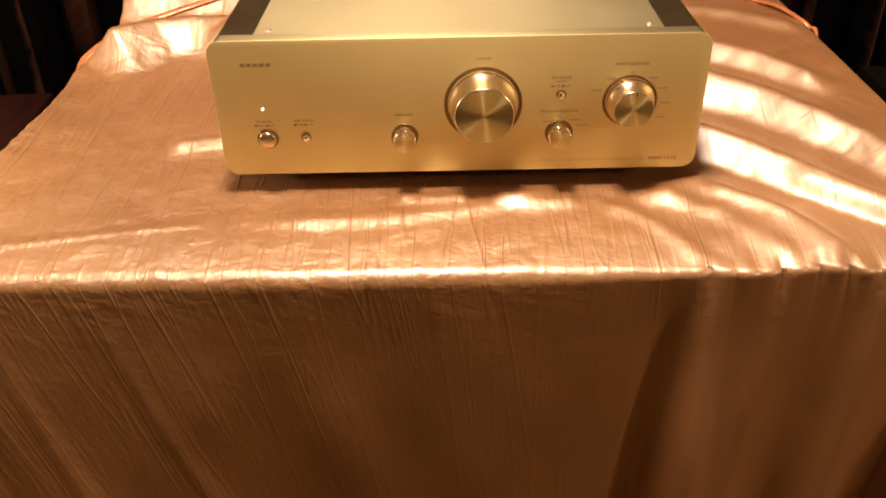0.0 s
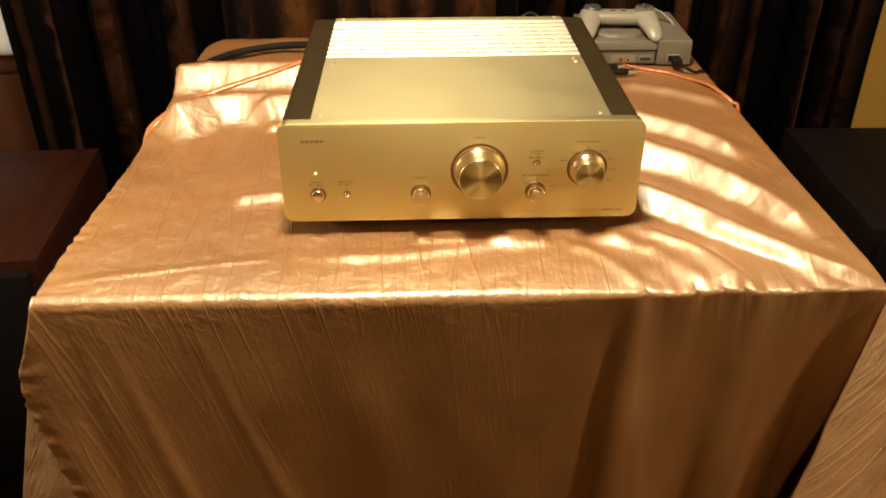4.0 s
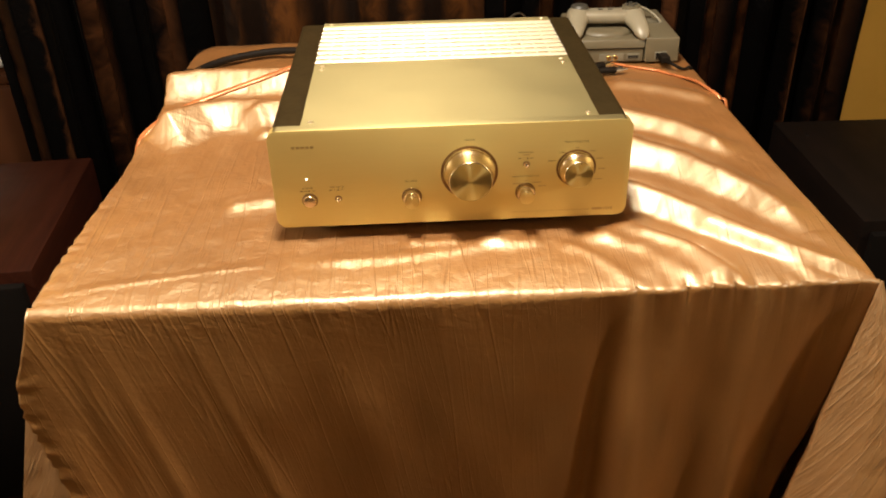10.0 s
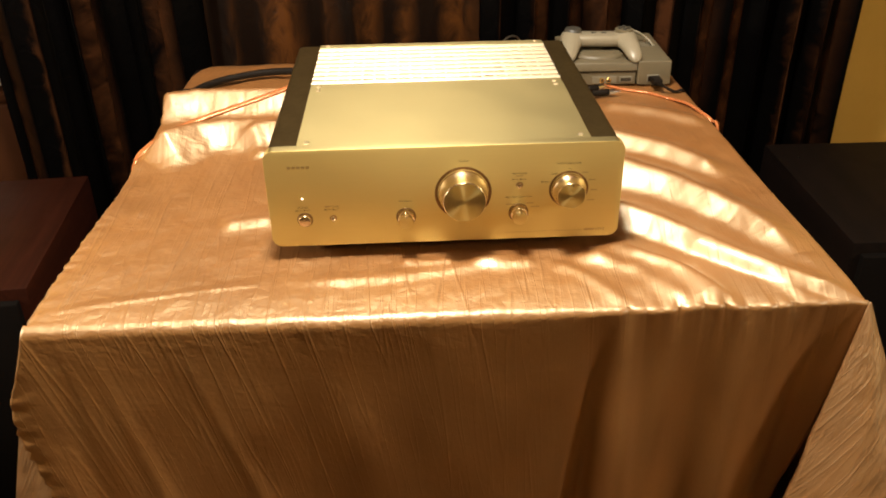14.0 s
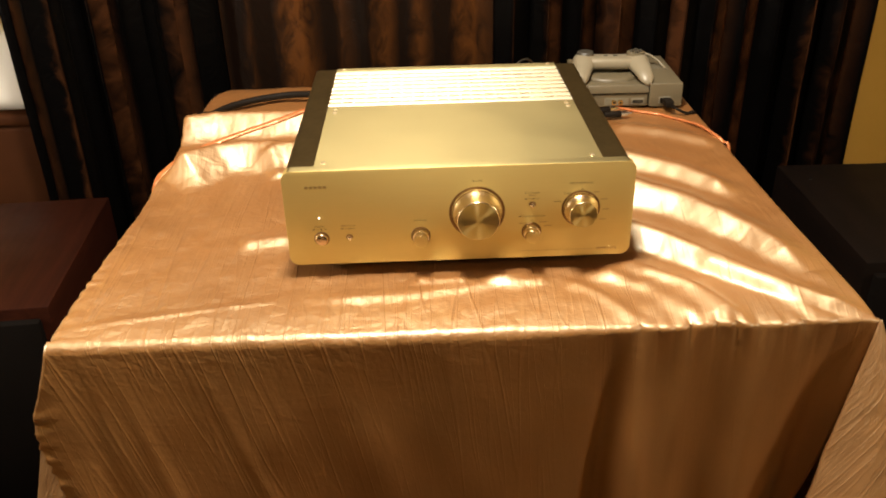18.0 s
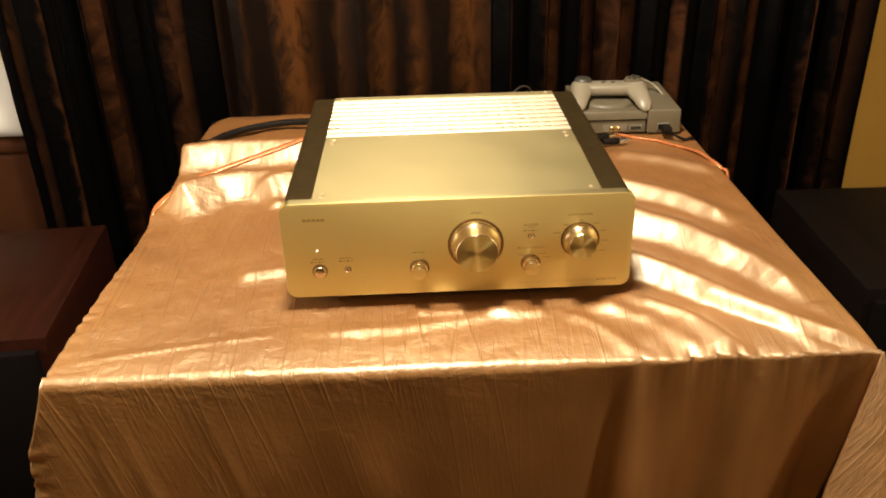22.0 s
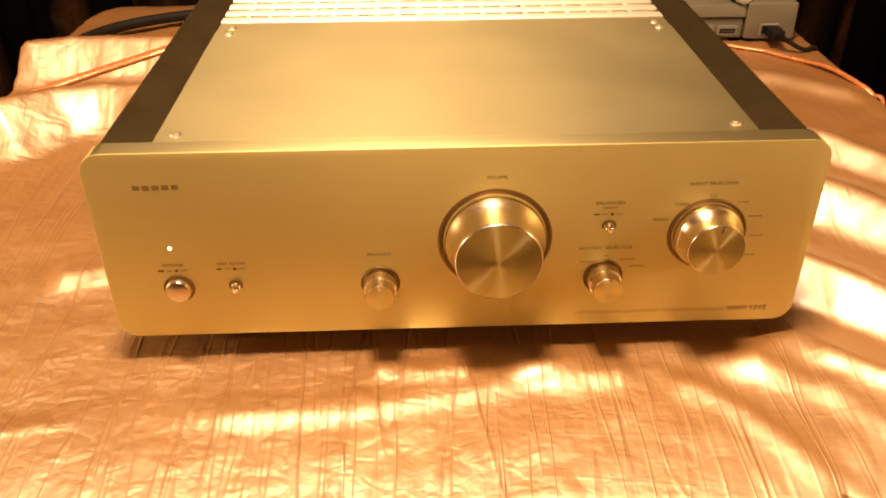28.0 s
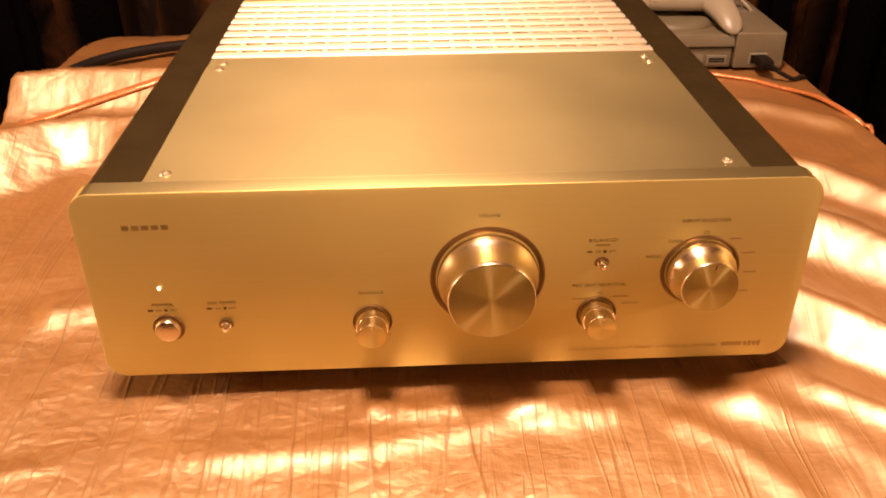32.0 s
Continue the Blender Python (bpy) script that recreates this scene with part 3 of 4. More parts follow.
def tablecloth():
    r = 0.015
    # top and front in one sheet
    ys = np.concatenate([np.linspace(YB, 0.10, 150), np.linspace(0.10, YF + r, 110)[1:]])
    ds = np.concatenate([np.linspace(0, r * math.pi / 2, 9)[1:], r * math.pi / 2 + np.linspace(0, 1, 90)[1:] ** 1.25 * DROP])
    u = np.linspace(0, 1, 330)
    # the edge is folded more sharply towards the right
    bend = r - 0.0105 * np.clip((u - 0.55) / 0.2, 0, 1)
    y_top = YB + (ys[:, None] - YB) * ((YF + bend - YB) / (YF + r - YB))[None, :]
    x_top = XL + (XR - XL) * u[None, :].repeat(len(ys), 0)
    corner = np.clip((y_top - 0.70) / 0.1, 0, 1) ** 2
    x_top = x_top * (1 - 0.06 * corner)
    x_top = np.where(x_top < 0, x_top * (1 - 0.036 * np.clip((y_top + 0.1) / 0.3, 0, 1)), x_top)
    # the left edge is ruffled by a thread drawn along it
    frill = np.clip(1 - (x_top - XL) / 0.05, 0, 1) ** 2
    x_top = x_top - frill * 0.0009 * (np.sin(y_top * 190 + 2 * np.sin(y_top * 37)) + 0.7 * np.sin(y_top * 331))
    z_top = TOP + 0.0015 + top_height(x_top, y_top) + frill * 0.0010 * np.sin(y_top * 240 + 1.5 * np.sin(y_top * 51))
    side = np.minimum(x_top - XL, (XR - x_top) * 1.6)
    x_top = x_top + 0.005 * np.clip((x_top - 0.38) / 0.1, 0, 1) * np.clip((0.15 - y_top) / 0.28, 0, 1)
    z_top -= 0.006 * np.clip(1 - side / 0.012, 0, 1) ** 2
    z_top -= 0.004 * np.clip((y_top - 0.77) / 0.03, 0, 1)
    drop = round_edge(ds, r)[1]
    out2, drop2 = round_edge(ds[:, None] + 0 * u[None, :], bend[None, :] + 0 * ds[:, None])
    # the side edges of the hanging front wander: a bulge, then a hem drawn inwards
    xl = XL - 0.030 * np.clip(drop / 0.095, 0, 1) ** 1.3 + 0.27 * np.clip(drop - 0.137, 0, 1)
    xl = xl + 0.0014 * (np.sin(drop * 210) + 0.6 * np.sin(drop * 390 + 1.0)) * np.clip((drop - 0.06) / 0.05, 0, 1)
    xr = XR + 0.005 - 0.12 * np.clip(drop - 0.01, 0, 1)
    x_f = xl[:, None] + (xr - xl)[:, None] * u[None, :]
    z_f = TOP + 0.0015 + top_height(x_f, bend[None, :] + YF + 0 * x_f) * np.exp(-drop2 / 0.02) - drop2
    hem = np.exp(-((x_f - xl[:, None]) / 0.018) ** 2) * np.clip((drop2 - 0.05) / 0.06, 0, 1)
    y_f = YF + bend[None, :] - out2 - front_fold(x_f, np.maximum(drop2 - bend[None, :], 0)) + hem * (0.004 + 0.0022 * np.sin(drop2 * 330 + x_f * 90) + 0.0016 * np.sin(drop2 * 190))
    x = np.concatenate([x_top, x_f])
    y = np.concatenate([y_top, y_f])
    z = np.concatenate([z_top, z_f])
    run = np.concatenate([ys, YF + r - ds])[:, None].repeat(len(u), 1)
    slant = np.where(run < YF, (YF - run) * np.clip(0.14 - 0.5 * x, 0, 0.40), 0)
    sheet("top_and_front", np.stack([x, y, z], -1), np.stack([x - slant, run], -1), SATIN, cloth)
    # the hanging sides
    for sx, name in ((-1, "left_side"), (1, "right_side")):
        edge = XL if sx < 0 else XR
        yy = np.linspace(YF + 0.004, YB - 0.03, 160)
        dd = np.concatenate([np.linspace(0, 0.008 * math.pi / 2, 6), 0.008 * math.pi / 2 + np.linspace(0, 1, 44)[1:] * DROP])
        o, dr = round_edge(dd, 0.008)
        Y = yy[None, :].repeat(len(dd), 0)
        D = dr[:, None].repeat(len(yy), 1)
        fold = (0.010 * np.sin(Y * 33 + 1.5 * np.sin(Y * 9)) + 0.006 * waves(Y, D * 0.3, 77 + sx, 0.15)) * np.clip(D / 0.25, 0, 1)
        bulge = 0.020 * np.exp(-((D - 0.10) / 0.06) ** 2) * np.exp(-((Y - YF - 0.055) / 0.05) ** 2) if sx < 0 else 0.0
        X = edge + sx * (-0.008 + o[:, None] + fold + 0.055 * D + bulge)
        Zs = TOP - 0.0035 - D + top_height(np.full_like(Y, edge), Y) * np.exp(-D / 0.03)
        if sx < 0:
            X = X + 0.0175 * np.clip((Y + 0.1) / 0.3, 0, 1)
        if sx > 0:
            X = X + 0.10 * D * np.exp(-((Y - YF) / 0.12) ** 2)
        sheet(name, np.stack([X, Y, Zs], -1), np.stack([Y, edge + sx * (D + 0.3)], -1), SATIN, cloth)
    # the flared folds at the front corners: cones of cloth that hang from the table's corners
    for apex, left, wide, fwd, bulge, depth, under, seed in (((0.483, -0.139, TOP - 0.001), -0.225, 0.62, 0.14, 0.22, (0.66, 0.34), 1, 4),
                                                            ((-0.505, -0.098, TOP - 0.045), -0.28, 0.55, 0.04, 0.0, (0.52, 0.62), 0, 9)):
        a = np.linspace(-0.25 if under else 0.0, 1, 110)[None, :]
        h = np.linspace(0.0, 1, 210)[:, None]
        C = np.clip(a, 0, 1)
        D = h * (depth[0] + (depth[1] - depth[0]) * C ** 1.5)
        A = a + 0 * h
        C = C + 0 * h
        back = np.clip(-A / 0.25, 0, 1)
        bx = apex[0] + D * (left + wide * C) + D * 0.10 * back
        by = apex[1] - D * (fwd + bulge * np.sin(C * math.pi)) - D * (0.0 if under else 0.24) * C + D * 0.13 * back ** 0.7
        w = D * (1 + 2.0 * C) + 0.004 * waves(bx, D, seed + 40, 0.2)
        crin = (0.00045 if under else 0.00015) * np.clip(D / 0.05, 0, 1) * (1.6 * (1 - np.abs(np.sin(w * 150 + 0.9 * np.sin(C * 5 + seed)))) ** 4 + 1.2 * (1 - np.abs(np.sin(w * 97 + 1.0 + C))) ** 4)
        crin = crin + 0.0022 * waves(bx, D, seed, 0.12) * np.clip(D / 0.1, 0, 1)
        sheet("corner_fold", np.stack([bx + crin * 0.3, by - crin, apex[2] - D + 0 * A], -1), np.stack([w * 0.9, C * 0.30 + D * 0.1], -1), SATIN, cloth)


tablecloth()

# ---- the amplifier ----
Z0, W2, H = 0.772, 0.217, 0.129
amp = thing("amplifier", (0, 0, Z0), "champagne gold stereo amplifier with round knobs standing on the satin cloth", "amplifier")


def rounded_panel(w, h, r, y0, y1, edge=0.0007, seg=8):
    """An upright plate with rounded corners and a softened front edge."""
    bm = bmesh.new()
    loops = []
    for y, inset in ((y1, 0.0), (y0 + edge, 0.0), (y0 + edge * 0.3, edge * 0.3), (y0, edge)):
        ring = []
        for cx, cz, a0 in ((w - r, h - r, 0), (-w + r, h - r, 90), (-w + r, r, 180), (w - r, r, 270)):
            for k in range(seg + 1):
                a = radians(a0 + 90 * k / seg)
                ring.append(bm.verts.new((cx + (r - inset) * math.cos(a), y, cz + (r - inset) * math.sin(a))))
        loops.append(ring)
    n = len(loops[0])
    for a, b in zip(loops, loops[1:]):
        for k in range(n):
            bm.faces.new((a[k], a[(k + 1) % n], b[(k + 1) % n], b[k]))
    bm.faces.new(loops[0])
    bm.faces.new(loops[-1][::-1])
    return bm


front = part("front_panel", rounded_panel(W2, H, 0.0125, 0.0, 0.0148), GOLD, amp, "brushed champagne gold front panel", 30)
# The panel's upward faces take the darkened metal, offsetting the lamp overhead.
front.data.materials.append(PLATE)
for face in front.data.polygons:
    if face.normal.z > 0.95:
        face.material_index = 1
# Underside reaches below the panel, added depth that blocks light beneath the amplifier.
part("chassis", block(-0.196, 0.196, 0.016, 0.418, -0.007, 0.118), BLACKMETAL, amp, "black steel chassis")


def side_cheek(sx):
    """A long side panel with a rounded upper edge."""
    prof = [(0.1785, 0.1262), (0.206, 0.1262), (0.2105, 0.1250), (0.2132, 0.1222), (0.2142, 0.118), (0.2142, 0.010), (0.2125, 0.006), (0.199, 0.006), (0.199, 0.1205), (0.1785, 0.1205)]
    bm = bmesh.new()
    ends = [[bm.verts.new((sx * x, y, z)) for x, z in prof] for y in (0.0153, 0.423)]
    n = len(prof)
    for k in range(n):
        bm.faces.new((ends[0][k], ends[0][(k + 1) % n], ends[1][(k + 1) % n], ends[1][k]))
    bm.faces.new(ends[0])
    bm.faces.new(ends[1][::-1])
    return bm


for sx in (-1, 1):
    part("side_panel", side_cheek(sx), BRONZE, amp, "dark bronze side panel", 40)
part("top_plate", block(-0.1782, 0.1782, 0.0155, 0.2155, 0.1225, 0.1285, 0.0006, 1), PLATE, amp, "brushed aluminium top plate, darkened against the lamp above")
part("rear_panel", block(-0.213, 0.213, 0.4235, 0.428, 0.006, 0.124, 0.001), BLACKMETAL, amp)

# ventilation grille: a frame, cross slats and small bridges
grille = part("vent_frame", block(-0.1782, 0.1782, 0.2163, 0.2368, 0.1235, 0.1277, 0.0006, 1), PLATE, amp, "gold strip before the slats, darkened like the top plate")
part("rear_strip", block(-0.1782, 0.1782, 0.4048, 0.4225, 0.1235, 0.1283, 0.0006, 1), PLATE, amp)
part("vent_floor", block(-0.1782, 0.1782, 0.2372, 0.4044, 0.1165, 0.1190), VENTFLOOR, amp)
SLATS = 9
slat_mesh = None
for k in range(SLATS):
    y = 0.2440 + k * 0.0192
    if slat_mesh is None:
        bm = bmesh.new()
        prof = [(-0.0039, 0.1155), (-0.0043, 0.1250), (-0.0057, 0.1262), (-0.0057, 0.1276), (-0.0051, 0.1283), (0.0051, 0.1283), (0.0057, 0.1276), (0.0057, 0.1262), (0.0043, 0.1250), (0.0039, 0.1155)]
        a = [bm.verts.new((-0.178, py, pz)) for py, pz in prof]
        b = [bm.verts.new((0.178, py, pz)) for py, pz in prof]
        for i in range(len(prof)):
            j = (i + 1) % len(prof)
            bm.faces.new((a[i], a[j], b[j], b[i]))
        bm.faces.new(a)
        bm.faces.new(b[::-1])
        ob = part("slat", bm, FIN, amp, "", 50)
        slat_mesh = ob.data
    else:
        ob = new("slat", slat_mesh)
        ob.parent = amp
    ob.location = (0, y, 0)
bridge_mesh = None
for k in range(SLATS - 1):
    for j in range(19):
        if bridge_mesh is None:
            ob = part("bridge", block(-0.0019, 0.0019, -0.0040, 0.0040, 0.1195, 0.1272, 0.0003, 1), FIN, amp)
            bridge_mesh = ob.data
        else:
            ob = new("bridge", bridge_mesh)
            ob.parent = amp
        ob.location = (-0.159 + j * 0.01745, 0.2440 + (k + 0.5) * 0.0192, 0)


def screw_head(x, y, z):
    s = part("screw", lathe([(0, 0.0008), (0.0011, 0.0009), (0.0014, 0.0016), (0.0030, 0.0013), (0.0037, 0.0)], (0, 0, 0), "z", 20), SOFTGOLD, amp, "bright screw head")
    s.location = (x, y, z)
    s.scale = (0.95, 0.95, 0.75)
    return s


for x in (-0.1665, 0.1665):
    for y, z in ((0.0255, 0.1285), (0.2075, 0.1285), (0.2235, 0.1277), (0.4165, 0.1283)):
        screw_head(x, y, z)


def knob(name, x, z, ring, base, face, length, label, index):
    """A turned knob in a dark recess: ring, shoulder, body and face."""
    k = part(name, lathe([(base * 0.98, -0.0005), (base, -0.0015), (base, -0.0042), (base * 0.985, -0.0060), (base * 0.955, -0.0078), (face * 1.045, -length * 0.50),
                          (face * 1.02, -length * 0.80), (face * 1.005, -length + 0.0008), (face * 0.992, -length + 0.0002), (face * 0.98, -length)], (0, 0, 0), "y", 72), POLISH, amp, label, 40)
    k.location = (x, 0, z)
    if face > 0.012:
        part("knob_face", lathe([(face * 0.98, -length), (face * 0.5, -length - 0.0002), (0, -length - 0.0003)], (0, 0, 0), "y", 72), TURNED, k, "finely turned metal face", 60)
    else:
        part("knob_face", lathe([(face * 0.98, -length), (face * 0.55, -length - 0.0002), (0, -length - 0.0003)], (0, 0, 0), "y", 48), TURNED, k, "flat turned face", 80)
    part("recess_ring", lathe([(ring * 1.02, 0.0002), (ring * 1.02, -0.0006), (ring * 0.99, -0.0010), (base * 1.075, -0.0003), (base * 1.02, -0.0002)], (0, 0, 0), "y", 72), RECESS, k, "dark ring round the knob")
    if index:
        a = radians(index)
        m = part("index_mark", block(-0.0007, 0.0007, -length - (0.0006 if face > 0.012 else 0.0012), -length + 0.006, face * 0.72, face * 1.0, 0.0002, 1), POLISH, k)
        m.rotation_euler = (0, a, 0)
    return k


knob("volume_knob", 0.0212, 0.0668, 0.0342, 0.0308, 0.0258, 0.0265, "large polished gold volume knob", 0)
knob("selector_knob", 0.1510, 0.0676, 0.0238, 0.0212, 0.0172, 0.0205, "polished gold input selector knob", 5)
knob("record_knob", 0.0900, 0.0374, 0.0122, 0.0106, 0.0090, 0.0165, "small polished gold knob", 6)
knob("balance_knob", -0.0496, 0.0368, 0.0120, 0.0104, 0.0088, 0.0165, "small polished gold balance knob", 4)

push = part("power_button", lathe([(0.0078, 0.0), (0.0078, -0.0040), (0.0070, -0.0052), (0.004, -0.0056), (0, -0.0057)], (0, 0, 0), "y", 40), POLISH, amp, "round polished power button")
push.location = (-0.1739, 0, 0.0369)
part("recess_ring", lathe([(0.0097, 0.0002), (0.0097, -0.0006), (0.0094, -0.0009), (0.0082, -0.0003), (0.0079, -0.0002)], (0, 0, 0), "y", 40), RECESS, push)
for x, z in ((-0.1391, 0.0378), (0.0901, 0.0748)):
    lever = part("toggle_switch", lathe([(0.0034, 0.0), (0.0034, -0.0012), (0.0026, -0.0016), (0.0021, -0.0044), (0.0024, -0.0066), (0.0017, -0.0076), (0, -0.0078)], (0, 0, 0), "y", 24), POLISH, amp, "tiny metal toggle switch")
    lever.location = (x, 0, z)
    lever.rotation_euler = (radians(10), 0, 0)
    lever.scale = (0.85, 0.72, 0.85)
    part("collar", lathe([(0.0052, 0.0002), (0.0052, -0.0006), (0.0036, -0.0005)], (0, 0, 0), "y", 24), RECESS, lever)
led = part("indicator_light", lathe([(0.0011, 0.0002), (0.0011, -0.0005), (0.0007, -0.0009), (0, -0.0010)], (0, 0, 0), "y", 20), LED, amp, "small lit white indicator light")
led.location = (-0.1752, 0, 0.0657)


def lettering(text, x, z, width, height, ink=PRINT):
    """Printed words on the front panel, as a mesh."""
    cu = bpy.data.curves.new("lettering", "FONT")
    cu.body, cu.size, cu.align_x, cu.align_y = text, 1.0, "CENTER", "CENTER"
    tmp = bpy.data.objects.new("lettering", cu)
    me = bpy.data.meshes.new_from_object(tmp)
    bpy.data.objects.remove(tmp)
    co = np.array([v.co for v in me.vertices])
    lo, hi = co.min(0), co.max(0)
    for v in me.vertices:
        v.co = (((v.co.x - lo[0]) / (hi[0] - lo[0]) - 0.5) * width, 0, ((v.co.y - lo[1]) / (hi[1] - lo[1]) - 0.5) * height)
    me.materials.clear()
    me.materials.append(ink)
    ob = new("lettering", me)
    ob.parent = front
    ob.location = (x, -0.00025, z)
    return ob


def bar(x, z, width, height=0.0012, ink=FAINT):
    b = part("print_mark", block(-width / 2, width / 2, -0.0003, -0.0001, -height / 2, height / 2), ink, front)
    b.location = (x, 0, z)
    return b


for text, x, z, w in (("POWER", -0.1752, 0.0537, 0.0128), ("BALANCE", -0.0496, 0.0581, 0.0150), ("VOLUME", 0.0212, 0.1093, 0.0124),
                      ("INPUT SELECTOR", 0.1502, 0.1021, 0.0290), ("REC OUT SELECTOR", 0.0900, 0.0588, 0.0330), ("BALANCED", 0.0897, 0.0905, 0.0172),
                      ("PHONO", 0.1212, 0.0780, 0.0090), ("TUNER", 0.1330, 0.0884, 0.0090), ("CD", 0.1512, 0.0940, 0.0036)):
    lettering(text, x, z, w, 0.0021)
lettering("POWER", -0.1361, 0.0540, 0.0100, 0.0021)
bar(-0.1455, 0.0540, 0.0060, 0.0018)
bar(0.0897, 0.0872, 0.0088)
for x, z, w in ((0.1697, 0.0892, 0.0070), (0.1790, 0.0792, 0.0085), (0.1822, 0.0653, 0.0082), (0.1793, 0.0514, 0.0088), (0.0795, 0.0490, 0.0110), (0.0906, 0.0530, 0.0030),
                (0.1040, 0.0500, 0.0100), (0.1105, 0.0448, 0.0100), (-0.0600, 0.0262, 0.0012), (-0.0392, 0.0262, 0.0012)):
    bar(x, z, w)
for cx, z in ((-0.1745, 0.0497), (-0.1391, 0.0500), (0.0905, 0.0826)):
    lettering("ON", cx - 0.0035, z, 0.0032, 0.0015)
    lettering("OFF", cx + 0.0052, z, 0.0046, 0.0015)
    bar(cx - 0.0085, z, 0.0032, 0.0011, PRINT)
    bar(cx + 0.0008, z, 0.0018, 0.0018, PRINT)
lettering("PRECISION AUDIO COMPONENT / INTEGRATED AMPLIFIER", 0.1228, 0.0095, 0.0960, 0.0019, FAINT)
bar(0.1805, 0.0100, 0.0130, 0.0028)
for k in range(4):  # plain maker's marks
    bar(0.1895 + k * 0.0030, 0.0100, 0.0016, 0.0040 if k % 2 else 0.0030)
for k in range(5):
    bar(-0.1874 + k * 0.0056, 0.1072, 0.0040, 0.0032)
for x in (-0.155, 0.155):
    for y in (0.055, 0.365):
        f = part("foot", lathe([(0, -0.0188), (0.024, -0.0188), (0.027, -0.016), (0.028, 0.0025), (0, 0.0025)], (0, 0, 0), "z", 32), BLACK, amp, "round dark foot")
        f.location = (x, y, 0)

# ---- the games console, its rear with the sockets towards the room ----
con = thing("games_console", (0.322, 0.688, TOP + 0.004), "warm grey plastic games console with its socket side outwards", "games console", "", -1.5)
CW, CD = 0.135, 0.094


def wedge_block(x0, x1, y0, y1, z0, z1, lean, bevel):
    """A case block whose near side leans back towards the top."""
    bm = block(x0, x1, y0, y1, z0, z1)
    for v in bm.verts:
        if v.co.z > (z0 + z1) / 2 and v.co.y < (y0 + y1) / 2:
            v.co.y += lean
    bmesh.ops.bevel(bm, geom=bm.edges[:], offset=bevel, segments=3, profile=0.5, affect="EDGES")
    return bm


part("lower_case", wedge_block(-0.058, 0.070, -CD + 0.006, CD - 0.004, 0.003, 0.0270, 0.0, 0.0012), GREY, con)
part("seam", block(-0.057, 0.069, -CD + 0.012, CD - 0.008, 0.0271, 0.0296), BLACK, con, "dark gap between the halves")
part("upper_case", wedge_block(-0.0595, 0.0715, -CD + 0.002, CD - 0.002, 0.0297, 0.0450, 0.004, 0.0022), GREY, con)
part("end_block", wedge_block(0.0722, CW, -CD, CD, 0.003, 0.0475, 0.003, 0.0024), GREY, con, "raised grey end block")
part("disc_lid", lathe([(0, 0.0530), (0.050, 0.0528), (0.055, 0.0518), (0.0585, 0.0500), (0.0608, 0.0468), (0.0612, 0.0451), (0, 0.0451)], (0.006, -0.012, 0), "z", 64), GREY, con, "round domed disc lid")
part("lid_hub", lathe([(0, 0.0548), (0.012, 0.0546), (0.0150, 0.0533), (0, 0.0533)], (0.006, -0.012, 0), "z", 32), GREY, con)
part("power_key", lathe([(0, 0.0500), (0.013, 0.0498), (0.0150, 0.0476), (0, 0.0476)], (0.104, 0.050, 0), "z", 32), GREY, con, "round flat key")
part("socket_bay", block(-0.012, 0.034, -CD + 0.0048, -CD + 0.0059, 0.0055, 0.0195, 0.0004, 1), DARKCASE, con, "sunk socket strip")
for x in (0.0055, 0.0180):
    jack = part("round_socket", lathe([(0.0044, 0), (0.0044, -0.0066), (0.0040, -0.0070), (0.0030, -0.0070), (0.0027, -0.0010)], (x, -CD + 0.0056, 0.0125), "y", 20), BRASS, con, "gilt round socket")
    part("socket_core", lathe([(0.0026, -0.0012), (0.0026, -0.0050), (0, -0.0050)], (x, -CD + 0.0056, 0.0125), "y", 16), DARKGREY, jack)
port = part("port_frame", block(0.0385, 0.0640, -CD + 0.0038, -CD + 0.0059, 0.0065, 0.0190, 0.0008, 1), DARKCASE, con, "sunk port surround")
part("port_opening", block(0.0415, 0.0610, -CD + 0.0030, -CD + 0.0037, 0.0098, 0.0155, 0.0003, 1), BLACK, port)
part("port_lip", block(0.0430, 0.0595, -CD + 0.0024, -CD + 0.0029, 0.0118, 0.0132), DARKGREY, port)
inlet = part("mains_inlet", block(0.0900, 0.1140, -CD - 0.0008, -CD + 0.0020, 0.0078, 0.0225, 0.0012, 1), DARKCASE, con, "sunk mains inlet")
part("inlet_opening", block(0.0925, 0.1115, -CD - 0.0014, -CD - 0.0009, 0.0100, 0.0203), BLACK, inlet)
for x in (-0.045, 0.105):
    for y in (-0.07, 0.07):
        part("foot", lathe([(0, 0.0), (0.008, 0.0), (0.009, 0.0035), (0, 0.0035)], (x, y, 0), "z", 20), BLACK, con)
for k in range(9):
    part("cooling_rib", block(0.0790 + k * 0.0055, 0.0815 + k * 0.0055, 0.0, 0.028, 0.0476, 0.0483), DARKCASE, con)
plug = thing("mains_plug", (0.424, 0.588, TOP + 0.0192), "black mains plug with a cord leaving the console", "plug")
part("plug_body", block(-0.0085, 0.0085, -0.024, 0.0035, -0.0062, 0.0062, 0.003), BLACK, plug)
for k in range(4):
    part("strain_rib", lathe([(0, -0.0036), (0.0044 - k * 0.0004, -0.0036), (0.0044 - k * 0.0004, -0.0010), (0, -0.0010)], (0.001 + k * 0.0011, -0.0245 - k * 0.0030, -0.0004), "y", 16), BLACK, plug)
part("cord", tube([(0.003, -0.027, 0), (0.014, -0.036, -0.006), (0.030, -0.036, -0.0130), (0.046, -0.030, -0.014), (0.062, -0.02, -0.05)], 0.0026), BLACK, plug)

# ---- the controller on the console ----
pad = thing("game_controller", (0.329, 0.668, TOP + 0.0575), "light grey two-handled game controller resting on the console", "game controller", "", -4.0)


